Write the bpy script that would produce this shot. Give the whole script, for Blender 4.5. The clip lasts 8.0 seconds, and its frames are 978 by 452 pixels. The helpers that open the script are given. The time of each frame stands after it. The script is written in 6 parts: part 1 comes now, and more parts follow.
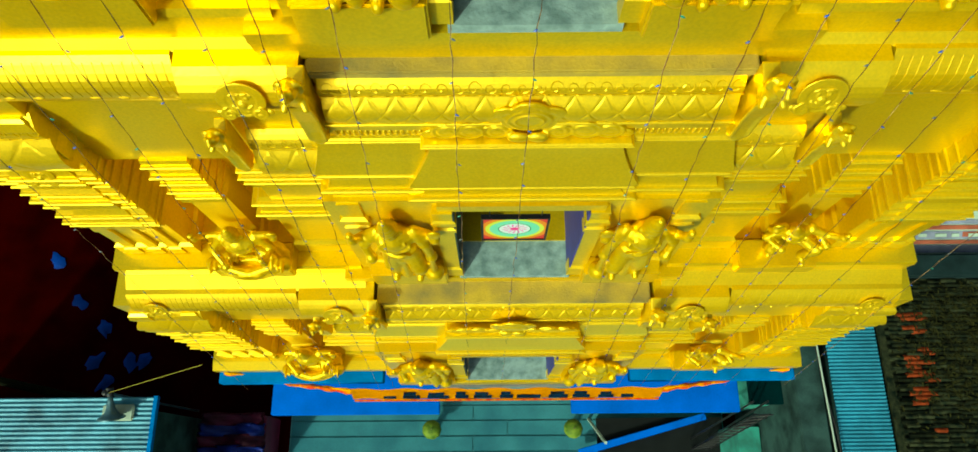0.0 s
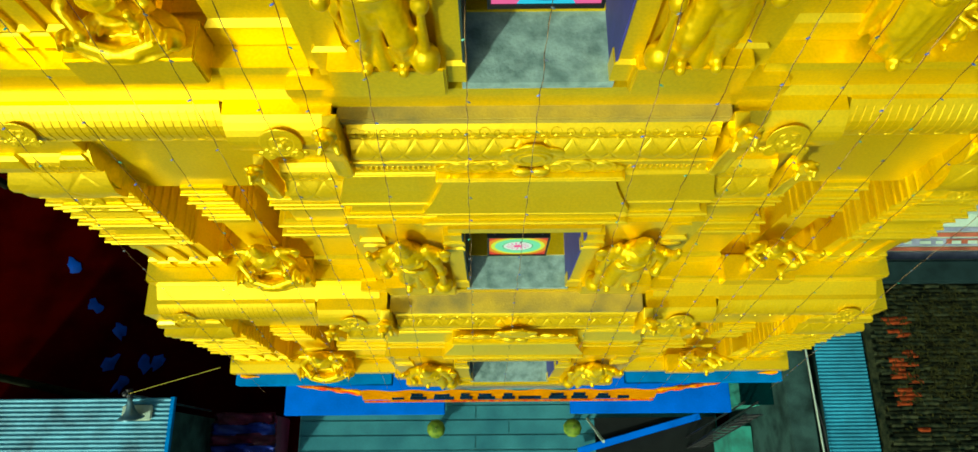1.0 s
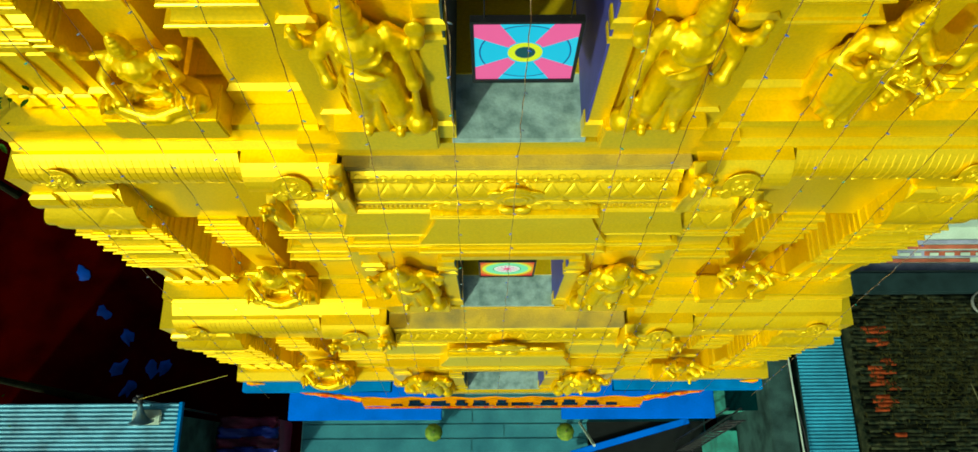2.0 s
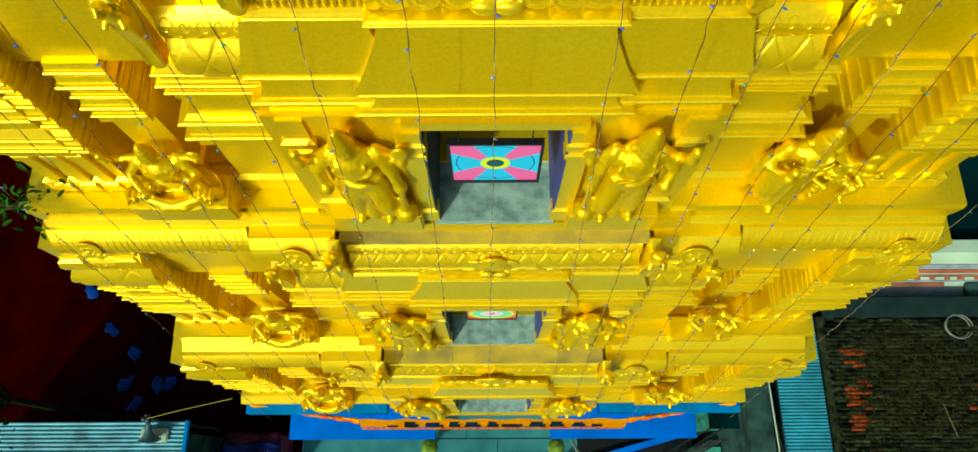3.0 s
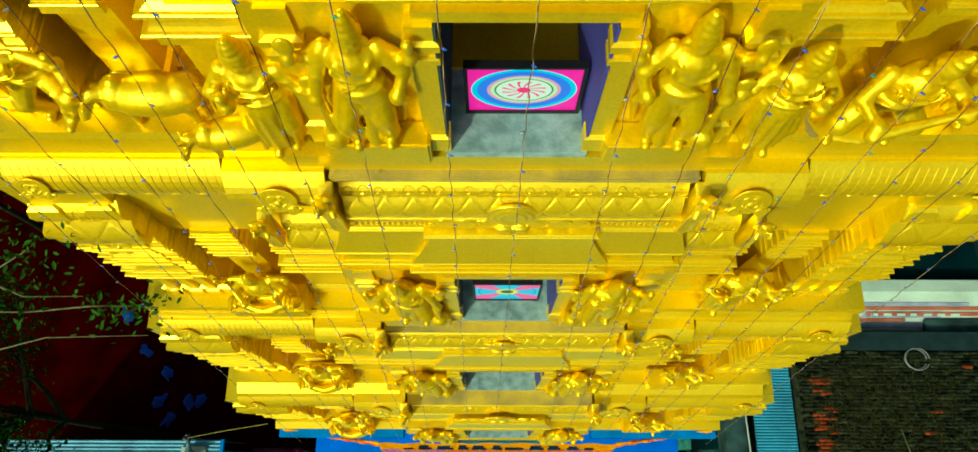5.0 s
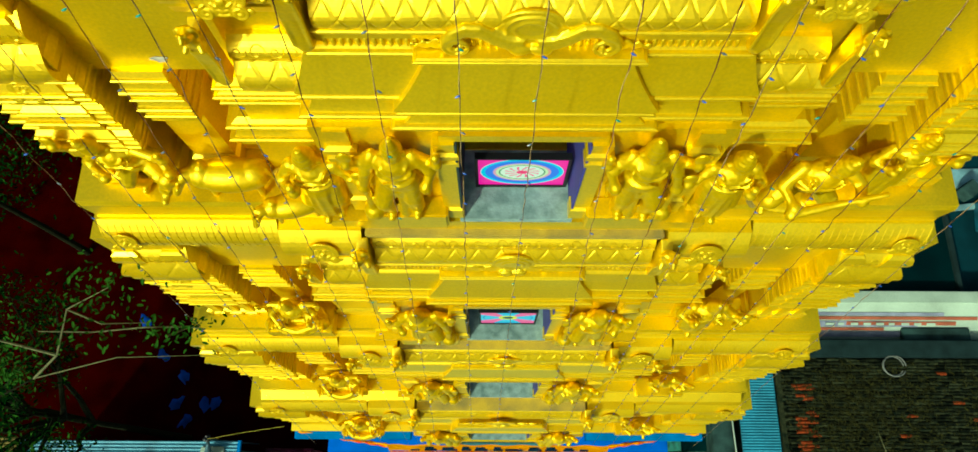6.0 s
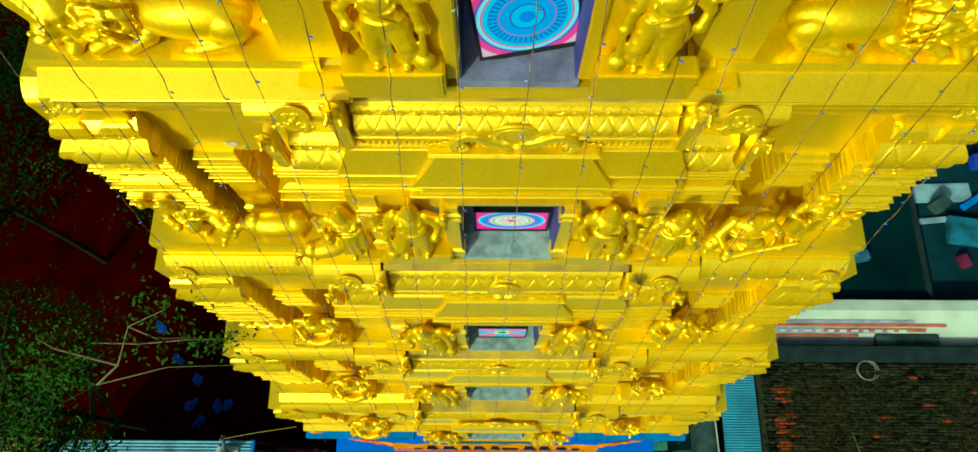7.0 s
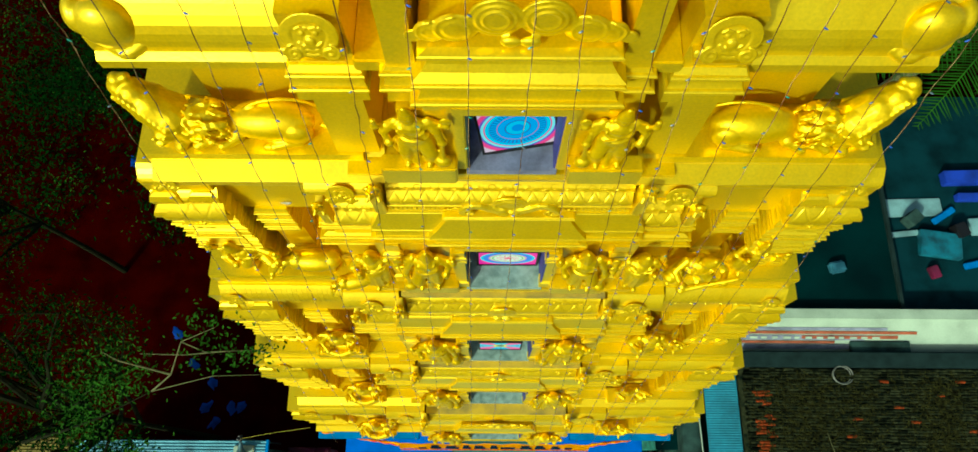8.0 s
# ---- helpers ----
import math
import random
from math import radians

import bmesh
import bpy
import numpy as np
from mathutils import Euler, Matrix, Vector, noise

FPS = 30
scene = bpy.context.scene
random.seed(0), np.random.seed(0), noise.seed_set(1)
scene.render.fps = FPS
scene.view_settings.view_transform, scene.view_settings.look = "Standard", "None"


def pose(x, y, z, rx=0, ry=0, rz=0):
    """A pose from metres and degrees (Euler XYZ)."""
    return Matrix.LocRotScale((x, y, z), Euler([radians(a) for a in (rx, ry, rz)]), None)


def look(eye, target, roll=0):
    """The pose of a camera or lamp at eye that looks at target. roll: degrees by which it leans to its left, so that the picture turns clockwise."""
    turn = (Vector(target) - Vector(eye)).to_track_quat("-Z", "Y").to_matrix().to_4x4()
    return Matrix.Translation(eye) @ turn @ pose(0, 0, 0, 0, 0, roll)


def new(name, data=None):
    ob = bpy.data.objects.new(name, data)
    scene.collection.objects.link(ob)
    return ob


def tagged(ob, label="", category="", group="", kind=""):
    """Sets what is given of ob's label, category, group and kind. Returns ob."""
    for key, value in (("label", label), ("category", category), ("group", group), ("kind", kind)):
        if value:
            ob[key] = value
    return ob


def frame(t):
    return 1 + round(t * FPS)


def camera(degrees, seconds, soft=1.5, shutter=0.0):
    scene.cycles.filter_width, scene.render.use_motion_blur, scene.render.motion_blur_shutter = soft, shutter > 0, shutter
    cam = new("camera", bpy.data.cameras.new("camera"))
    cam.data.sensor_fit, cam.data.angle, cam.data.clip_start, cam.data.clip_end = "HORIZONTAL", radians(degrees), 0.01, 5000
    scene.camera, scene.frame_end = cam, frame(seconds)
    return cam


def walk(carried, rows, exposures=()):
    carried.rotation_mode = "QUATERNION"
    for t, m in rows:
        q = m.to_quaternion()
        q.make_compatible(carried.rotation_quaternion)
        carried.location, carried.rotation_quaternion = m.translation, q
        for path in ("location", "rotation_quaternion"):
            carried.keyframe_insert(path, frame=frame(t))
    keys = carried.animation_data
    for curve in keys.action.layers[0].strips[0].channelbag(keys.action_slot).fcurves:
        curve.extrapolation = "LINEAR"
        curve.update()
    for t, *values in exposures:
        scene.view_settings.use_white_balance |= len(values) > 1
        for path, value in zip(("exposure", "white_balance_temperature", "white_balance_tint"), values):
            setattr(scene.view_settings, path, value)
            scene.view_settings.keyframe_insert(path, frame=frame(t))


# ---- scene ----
cam = camera(69.0, 8.0)
PATH = [
    (0, (-0.217, -1.932, 15.387), (-0.22, -1.285, 13.495), -0.7),
    (0.5, (-0.243, -1.953, 15.67), (-0.244, -1.306, 13.777), -0.6),
    (1, (-0.262, -1.948, 15.942), (-0.265, -1.304, 14.048), -0.7),
    (2.5, (-0.102, -1.798, 16.855), (-0.104, -1.154, 14.961), -0.5),
    (3, (-0.03, -1.62, 17.228), (-0.034, -0.975, 15.335), -0.6),
    (3.5, (-0.008, -1.437, 17.604), (-0.013, -0.79, 15.711), -0.5),
    (4, (-0.068, -1.326, 18.036), (-0.074, -0.682, 16.143), -0.6),
    (4.5, (-0.104, -1.285, 18.486), (-0.109, -0.643, 16.592), -0.4),
    (6, (-0.157, -1.251, 19.963), (-0.164, -0.612, 18.068), -0.3),
    (6.5, (-0.137, -1.282, 20.455), (-0.142, -0.64, 18.561), -0.2),
    (7, (-0.13, -1.323, 21.062), (-0.135, -0.681, 19.168), -0.1),
    (7.5, (-0.115, -1.362, 21.662), (-0.121, -0.719, 19.768), -0.1),
    (8, (-0.14, -1.394, 22.304), (-0.142, -0.749, 20.411), 0.2),
]
walk(cam, [(t, look(eye, target, tilt)) for t, eye, target, tilt in PATH], [(0, -0.2, 6500, -27), (8, -0.2, 6500, -27)])


# ---- world, sun ----
SUN_EL, SUN_AZ = radians(34), radians(33)   # azimuth: turned from straight ahead of the face towards -x
to_sun = Vector((-math.sin(SUN_AZ) * math.cos(SUN_EL), -math.cos(SUN_AZ) * math.cos(SUN_EL), math.sin(SUN_EL)))
world = bpy.data.worlds.new("sky")
scene.world = world
world.use_nodes = True
wn = world.node_tree
sky = wn.nodes.new("ShaderNodeTexSky")
sky.sky_type = "NISHITA"
sky.sun_disc = False
sky.sun_elevation = SUN_EL
sky.sun_rotation = math.pi + SUN_AZ
sky.air_density, sky.dust_density, sky.ozone_density = 0.7, 5.0, 0.3
wn.nodes["Background"].inputs["Strength"].default_value = 0.14
wn.links.new(sky.outputs[0], wn.nodes["Background"].inputs["Color"])
sun_data = bpy.data.lights.new("sun", "SUN")
sun_data.energy, sun_data.angle, sun_data.color = 3.9, radians(2.2), (1.0, 0.97, 0.88)
sun = new("sun", sun_data)
sun.matrix_world = look((-8, -16, 30), Vector((-8, -16, 30)) - to_sun)


# ---- materials ----
def material(name, base, rough=0.6, metal=0.0, vary=0.25, scale=3.0, fine=40.0, bump=0.15, bump_dist=0.01, dark=None, spec=0.5):
    """A painted or mineral surface: base colour, blotches at one scale, grain at a finer one."""
    m = bpy.data.materials.new(name)
    m.use_nodes = True
    nt = m.node_tree
    b = nt.nodes["Principled BSDF"]
    geo = nt.nodes.new("ShaderNodeNewGeometry")
    big = nt.nodes.new("ShaderNodeTexNoise")
    big.inputs["Scale"].default_value, big.inputs["Detail"].default_value = scale, 6
    small = nt.nodes.new("ShaderNodeTexNoise")
    small.inputs["Scale"].default_value, small.inputs["Detail"].default_value = fine, 4
    for n in (big, small):
        nt.links.new(geo.outputs["Position"], n.inputs["Vector"])
    ramp = nt.nodes.new("ShaderNodeValToRGB")
    ramp.color_ramp.elements[0].position, ramp.color_ramp.elements[1].position = 0.32, 0.62
    d = dark or tuple(c * (1 - vary) for c in base)
    ramp.color_ramp.elements[0].color, ramp.color_ramp.elements[1].color = (*d, 1), (*base, 1)
    nt.links.new(big.outputs["Fac"], ramp.inputs["Fac"])
    mix = nt.nodes.new("ShaderNodeMixRGB")
    mix.blend_type, mix.inputs["Fac"].default_value = "MULTIPLY", 0.35
    gr = nt.nodes.new("ShaderNodeValToRGB")
    gr.color_ramp.elements[0].position, gr.color_ramp.elements[1].position = 0.3, 0.7
    gr.color_ramp.elements[0].color = (0.6, 0.6, 0.6, 1)
    nt.links.new(small.outputs["Fac"], gr.inputs["Fac"])
    nt.links.new(ramp.outputs["Color"], mix.inputs["Color1"])
    nt.links.new(gr.outputs["Color"], mix.inputs["Color2"])
    nt.links.new(mix.outputs["Color"], b.inputs["Base Color"])
    b.inputs["Roughness"].default_value, b.inputs["Metallic"].default_value = rough, metal
    b.inputs["Specular IOR Level"].default_value = spec
    bp = nt.nodes.new("ShaderNodeBump")
    bp.inputs["Strength"].default_value, bp.inputs["Distance"].default_value = bump, bump_dist
    nt.links.new(small.outputs["Fac"], bp.inputs["Height"])
    nt.links.new(bp.outputs["Normal"], b.inputs["Normal"])
    return m


GOLD = material("gold_paint", (0.85, 0.60, 0.020), 0.31, 0.58, dark=(0.84, 0.55, 0.012), scale=1.7, fine=55, bump=0.06, spec=0.4)
GOLD_STATUE = material("gold_enamel", (0.82, 0.56, 0.012), 0.36, 0.60, dark=(0.84, 0.53, 0.007), scale=5, fine=45, bump=0.14, bump_dist=0.014, spec=0.35)
CEMENT = material("bare_cement", (0.46, 0.33, 0.028), 0.9, dark=(0.20, 0.16, 0.045), scale=3.2, fine=60, bump=0.5)
NICHE_FLOOR = material("stained_cement_floor", (0.27, 0.38, 0.36), 0.85, dark=(0.12, 0.19, 0.18), scale=9, fine=50, bump=0.4)
# left jambs only: shade inside the opening is put into this near-black teal
NICHE_WALL = material("shaded_teal_paint", (0.012, 0.035, 0.035), 0.8, vary=0.4, scale=3)
JAMB = material("violet_blue_paint", (0.045, 0.045, 0.26), 0.6, vary=0.3, scale=4)
# near black; for rooms and alley the shade is put into the colour
DARK = material("near_black", (0.01, 0.012, 0.012), 0.9, spec=0.08)
STONE = material("base_stone", (0.18, 0.17, 0.15), 0.85, vary=0.4, scale=2)
BLUE = material("sky_blue_paint", (0.0, 0.13, 0.72), 0.55, vary=0.25, scale=2, spec=0.2)
BLUE_PALE = material("washed_blue_paint", (0.0, 0.17, 0.55), 0.6, vary=0.35, scale=3, spec=0.2)
PAVING = material("wet_stone_paving", (0.055, 0.20, 0.24), 0.7, spec=0.12, dark=(0.028, 0.12, 0.16), scale=1.3, fine=30)
PAVING_JOINT = material("paving_joint", (0.13, 0.32, 0.34), 0.8, spec=0.1)
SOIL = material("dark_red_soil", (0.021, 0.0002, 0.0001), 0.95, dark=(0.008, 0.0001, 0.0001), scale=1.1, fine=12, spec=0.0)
SHEET = material("galvanised_sheet", (0.08, 0.27, 0.38), 0.5, 0.2, dark=(0.02, 0.09, 0.14), scale=2.2, fine=14)
SHEET_BLUE = material("blue_corrugated_sheet", (0.05, 0.27, 0.40), 0.55, 0.1, vary=0.5, scale=1.2, fine=10, spec=0.3)
TILE = material("mossy_clay_tile", (0.022, 0.026, 0.014), 0.95, spec=0.03, dark=(0.002, 0.005, 0.004), scale=9, fine=35, bump=0.6)
def vary_pieces(mat, low, high):
    """Each tile a little lighter or darker than the next."""
    nt = mat.node_tree
    b = nt.nodes["Principled BSDF"]
    geo, info = nt.nodes.new("ShaderNodeNewGeometry"), nt.nodes.new("ShaderNodeObjectInfo")
    add = nt.nodes.new("ShaderNodeMath")
    add.operation = "ADD"
    nt.links.new(geo.outputs["Random Per Island"], add.inputs[0])
    nt.links.new(info.outputs["Random"], add.inputs[1])
    fr = nt.nodes.new("ShaderNodeMath")
    fr.operation = "FRACT"
    nt.links.new(add.outputs[0], fr.inputs[0])
    ramp = nt.nodes.new("ShaderNodeValToRGB")
    ramp.color_ramp.elements[0].color, ramp.color_ramp.elements[1].color = (*low, 1), (*high, 1)
    nt.links.new(fr.outputs[0], ramp.inputs["Fac"])
    mix = nt.nodes.new("ShaderNodeMixRGB")
    mix.blend_type, mix.inputs["Fac"].default_value = "MULTIPLY", 1.0
    nt.links.new(b.inputs["Base Color"].links[0].from_socket, mix.inputs["Color1"])
    nt.links.new(ramp.outputs["Color"], mix.inputs["Color2"])
    nt.links.new(mix.outputs["Color"], b.inputs["Base Color"])


vary_pieces(TILE, (0.15, 0.2, 0.2), (2.0, 1.9, 1.7))
TILE_NEW = material("orange_clay_tile", (0.26, 0.045, 0.012), 0.9, vary=0.65, scale=9, fine=30, bump=0.4, spec=0.05)
RIDGE = material("grey_mortar", (0.016, 0.032, 0.033), 0.9, spec=0.04, vary=0.4)
CONCRETE = material("weathered_concrete", (0.036, 0.075, 0.070), 0.9, vary=0.7, scale=2.5, fine=40, spec=0.1)
WALL_WHITE = material("lime_white_wall", (0.42, 0.52, 0.42), 0.85, vary=0.3, scale=1.2, spec=0.2)
WALL_RED = material("faded_red_paint", (0.36, 0.10, 0.055), 0.85, vary=0.5, scale=3, spec=0.2)
WALL_LILAC = material("faded_lilac_paint", (0.26, 0.28, 0.38), 0.85, vary=0.5, scale=3, spec=0.2)
ROOF_TEAL = material("dark_green_terrace", (0.002, 0.020, 0.022), 0.8, spec=0.02, dark=(0.001, 0.009, 0.011), scale=0.7, fine=18)
ORANGE = material("orange_banner_cloth", (0.80, 0.33, 0.0), 0.8, vary=0.12, spec=0.1)
RED_CLOTH = material("red_banner_cloth", (0.55, 0.03, 0.004), 0.8, dark=(0.65, 0.25, 0.0), scale=14, spec=0.1)
INK = material("banner_ink", (0.002, 0.025, 0.07), 0.8, dark=(0.001, 0.004, 0.004), scale=16, spec=0.1)
HORN = material("grey_horn_metal", (0.12, 0.22, 0.27), 0.4, 0.6, vary=0.3)
GOURD = material("pale_green_gourd", (0.16, 0.23, 0.02), 0.7, dark=(0.05, 0.11, 0.01), scale=9, spec=0.2)
WIRE = material("dark_wire", (0.15, 0.075, 0.03), 0.8, dark=(0.012, 0.006, 0.004), scale=22, fine=60, spec=0.15)
FLOOR_VIOLET = material("violet_grey_floor", (0.17, 0.185, 0.30), 0.85, dark=(0.08, 0.085, 0.14), scale=7, fine=50, bump=0.4)
WIRE_PALE = material("pale_wire", (0.55, 0.40, 0.20), 0.8, dark=(0.06, 0.025, 0.015), scale=24, fine=60, spec=0.15)
BLACK = material("black_plastic", (0.008, 0.008, 0.01), 0.4)
BARK_DARK = material("dark_bark", (0.012, 0.014, 0.006), 0.95, vary=0.5, scale=6, spec=0.05)
BARK = material("pale_bark", (0.13, 0.135, 0.05), 0.9, vary=0.4, scale=12)


# ---- mesh helpers ----
def part(name, bm, mat, parent=None, label="", smooth=False):
    me = bpy.data.meshes.new(name)
    bm.normal_update()
    bm.to_mesh(me)
    bm.free()
    me.materials.append(mat)
    if smooth:
        me.shade_smooth()
    ob = new(name, me)
    if parent:
        ob.parent = parent
    if label:
        ob["label"] = label
    return ob


def thing(name, label, category, at=(0, 0, 0), rz=0.0, group="", kind=""):
    ob = new(name)
    ob.location, ob.rotation_euler = at, (0, 0, radians(rz))
    return tagged(ob, label, category, group, kind)


def add_box(bm, x0, x1, y0, y1, z0, z1):
    v = [bm.verts.new((x, y, z)) for z in (z0, z1) for y in (y0, y1) for x in (x0, x1)]
    for f in ((0, 2, 3, 1), (4, 5, 7, 6), (0, 1, 5, 4), (2, 6, 7, 3), (0, 4, 6, 2), (1, 3, 7, 5)):
        bm.faces.new([v[i] for i in f])
    return v


def box(x0, x1, y0, y1, z0, z1, bevel=0.0):
    bm = bmesh.new()
    add_box(bm, x0, x1, y0, y1, z0, z1)
    if bevel:
        bmesh.ops.bevel(bm, geom=bm.edges[:], offset=bevel, segments=2, affect="EDGES", clamp_overlap=True)
    return bm


def add_extrusion(bm, prof, a0, a1, axis="x"):
    """A closed profile of (depth, z) pairs run from a0 to a1; axis x: depth is y."""
    mk = (lambda a, d, z: (a, d, z)) if axis == "x" else (lambda a, d, z: (d, a, z))
    r0 = [bm.verts.new(mk(a0, d, z)) for d, z in prof]
    r1 = [bm.verts.new(mk(a1, d, z)) for d, z in prof]
    n = len(prof)
    for i in range(n):
        bm.faces.new((r0[i], r0[(i + 1) % n], r1[(i + 1) % n], r1[i]))
    bm.faces.new(r0)
    bm.faces.new(r1[::-1])


def extrusion(prof, a0, a1, axis="x"):
    bm = bmesh.new()
    add_extrusion(bm, prof, a0, a1, axis)
    bmesh.ops.recalc_face_normals(bm, faces=bm.faces)
    return bm


def arc(d0, z0, d1, z1, bulge, n=6):
    """Points of a bulging curve from one (depth, z) to another; bulge > 0 swells towards smaller depth."""
    out = []
    for i in range(1, n):
        s = i / n
        out.append((d0 + (d1 - d0) * s - bulge * math.sin(math.pi * s), z0 + (z1 - z0) * s))
    return out


def add_tube(bm, pts, radii, seg=8, cap=True):
    """A round tube along points."""
    rings = []
    pts = [Vector(p) for p in pts]
    if not hasattr(radii, "__len__"):
        radii = [radii] * len(pts)
    up = None
    for i, p in enumerate(pts):
        d = (pts[min(i + 1, len(pts) - 1)] - pts[max(i - 1, 0)]).normalized()
        ref = up if up is not None else (Vector((0, 0, 1)) if abs(d.z) < 0.9 else Vector((1, 0, 0)))
        u = (ref - d * ref.dot(d)).normalized()
        up = u
        w = d.cross(u)
        rings.append([bm.verts.new(p + (u * math.cos(2 * math.pi * k / seg) + w * math.sin(2 * math.pi * k / seg)) * radii[i]) for k in range(seg)])
    for a, b in zip(rings, rings[1:]):
        for k in range(seg):
            bm.faces.new((a[k], a[(k + 1) % seg], b[(k + 1) % seg], b[k]))
    if cap:
        bm.faces.new(rings[0][::-1])
        bm.faces.new(rings[-1])


def add_ball(bm, c, r, squash=(1, 1, 1), u=12, v=8, rot=None):
    m = Matrix.Translation(c) @ (rot.to_4x4() if rot else Matrix.Identity(4)) @ Matrix.Diagonal((r * squash[0], r * squash[1], r * squash[2], 1))
    bmesh.ops.create_uvsphere(bm, u_segments=u, v_segments=v, radius=1, matrix=m)


def limb(bm, pts, radii):
    """Rounded limb: tube with balls on the joints."""
    add_tube(bm, pts, radii, 10)
    for p, r in zip(pts, radii):
        add_ball(bm, p, r * 1.02)


def moulded(bm, name, voxel):
    """Melts overlapping lumps into one sculpted skin and gives the mesh."""
    me = bpy.data.meshes.new(name)
    bm.to_mesh(me)
    bm.free()
    ob = new(name, me)
    mod = ob.modifiers.new("melt", "REMESH")
    mod.mode, mod.voxel_size = "VOXEL", voxel
    sm = ob.modifiers.new("soften", "SMOOTH")
    sm.factor, sm.iterations = 0.5, 2
    out = bpy.data.meshes.new_from_object(ob.evaluated_get(bpy.context.evaluated_depsgraph_get()))
    bpy.data.objects.remove(ob)
    bpy.data.meshes.remove(me)
    out.name = name
    out.shade_smooth()
    return out


# ---- the tower ----
FLOORS = (5.50, 9.19, 12.60, 15.68, 18.04)       # niche floors
FACE = (-0.68, -0.282, 0.0, 0.248, 0.446)        # depth of each storey's front
TOPS = (9.19, 12.60, 15.68, 18.04)
KX = (1.26, 1.12, 1.0, 0.885)                    # widths against the third storey
KC = (1.255, 1.13, 0.98, 0.855)                   # outer widths against the third storey
NICHE = (0.54, 0.47, 0.385, 0.336)               # half widths of the openings
ANCHOR = ((0, 1.93, 2.75, 3.15, 3.69), (0, 1.76, 2.523, 2.894, 3.41), (0, 1.45, 2.17, 2.58, 3.08), (0, 1.167, 1.718, 1.992, 2.36))
REF = (0, 1.45, 2.17, 2.58, 3.08)
FORWARD = (0.08, 0.0, 0.0, 0.0)                  # how far the lowest middle bay stands out
BACK = 5.0

tower = thing("temple_tower", "gold-painted stepped temple gateway tower with five carved storeys", "tower")


def bay(name, x0, x1, prof, parent, mat=GOLD, label=""):
    return part(name, extrusion(prof, x0, x1), mat, parent, label)


def lattice(x0, x1, y, z0, z1, bulge, parent):
    """Cushion band with crossing ridges and a row of leaf lumps above."""
    zm = z0 + (z1 - z0) * 0.60
    slope = 0.05
    prof = [(y + 0.25, z0), (y, z0)] + arc(y, z0, y + slope, zm, bulge, 7) + [(y + slope, zm), (y + slope + 0.014, zm + 0.004), (y + slope - 0.004, zm + 0.02)]
    prof += arc(y + slope - 0.004, zm + 0.02, y + slope + 0.06, z1, bulge * 0.8, 6) + [(y + slope + 0.06, z1), (y + 0.30, z1)]
    roof = part("cushion_roof", extrusion(prof, x0, x1), GOLD, parent)
    h = zm - z0
    n = max(2, round((x1 - x0) / (h * 0.80)))
    w = (x1 - x0) / n
    bv, bf = [], []

    def on(x, q, lift=0.0):
        return (x, y + slope * q - bulge * math.sin(math.pi * q) - lift, z0 + h * q)

    def pad(cx, q0, q1, w0, w1, rows=5, cols=6):
        """Raised facet between two grooves, its width running from w0 to w1."""
        k = len(bv)
        for j in range(rows + 1):
            t = j / rows
            q, hw = q0 + (q1 - q0) * t, w0 + (w1 - w0) * t
            for c in range(cols + 1):
                u = 2 * c / cols - 1
                edge = min(1 - abs(u), t if w0 < w1 else 1 - t)
                bv.append(on(cx + u * hw, q, 0.0008 + 0.0042 * min(1.0, edge * 5)))
        for j in range(rows):
            for c in range(cols):
                p = k + j * (cols + 1) + c
                quad = (p, p + 1, p + cols + 2, p + cols + 1)
                bf.append(quad if q1 > q0 else quad[::-1])
    g = 0.024
    for i in range(n):
        cx = x0 + (i + 0.5) * w
        pad(cx, g, 0.5, 0.002, w * 0.5 * (1 - 2 * g))
        pad(cx, 1 - g, 0.5, 0.002, w * 0.5 * (1 - 2 * g))
        if i:
            pad(cx - w / 2, 0.0, 0.5 - g, w * 0.5 * (1 - 2 * g), 0.002)
            pad(cx - w / 2, 1.0, 0.5 + g, w * 0.5 * (1 - 2 * g), 0.002)
    me = bpy.data.meshes.new("lattice")
    me.from_pydata(bv, [], bf)
    me.materials.append(GOLD)
    ob = new("lattice", me)
    ob.parent = parent
    tagged(ob, kind="stuff")
    # low relief of curled leaves over the cushion, beads in the groove
    bm = bmesh.new()
    m = max(3, round((x1 - x0) / 0.085))
    rnd = random.Random(round(1000 * (x0 + z0)))
    hh = z1 - zm - 0.02
    d = 0.5 * (x1 - x0) / m

    def up(s):
        return y + slope - 0.004 + 0.064 * s - bulge * 0.8 * math.sin(math.pi * s) - 0.0005
    for i in range(m):
        x = x0 + (i + 0.5) * (x1 - x0) / m
        a0, turn, r = rnd.uniform(-0.4, 0.6), rnd.choice((1, 1, -1)), rnd.uniform(0.75, 1.0)
        loop = []
        for j in range(12):
            q = 1 - 0.07 * j
            a = a0 + turn * j * 0.62
            t = 0.46 + 0.36 * r * q * math.sin(a)
            loop.append((x + d * r * q * math.cos(a), up(t), zm + 0.02 + hh * t))
        add_tube(bm, loop, 0.0036, 5)
        add_ball(bm, (x + d, y + slope - 0.004, zm + 0.008), 0.011, (1.5, 0.5, 0.7), 7, 5)
    tagged(part("leaf_band", bm, GOLD, parent), kind="stuff")
    return roof


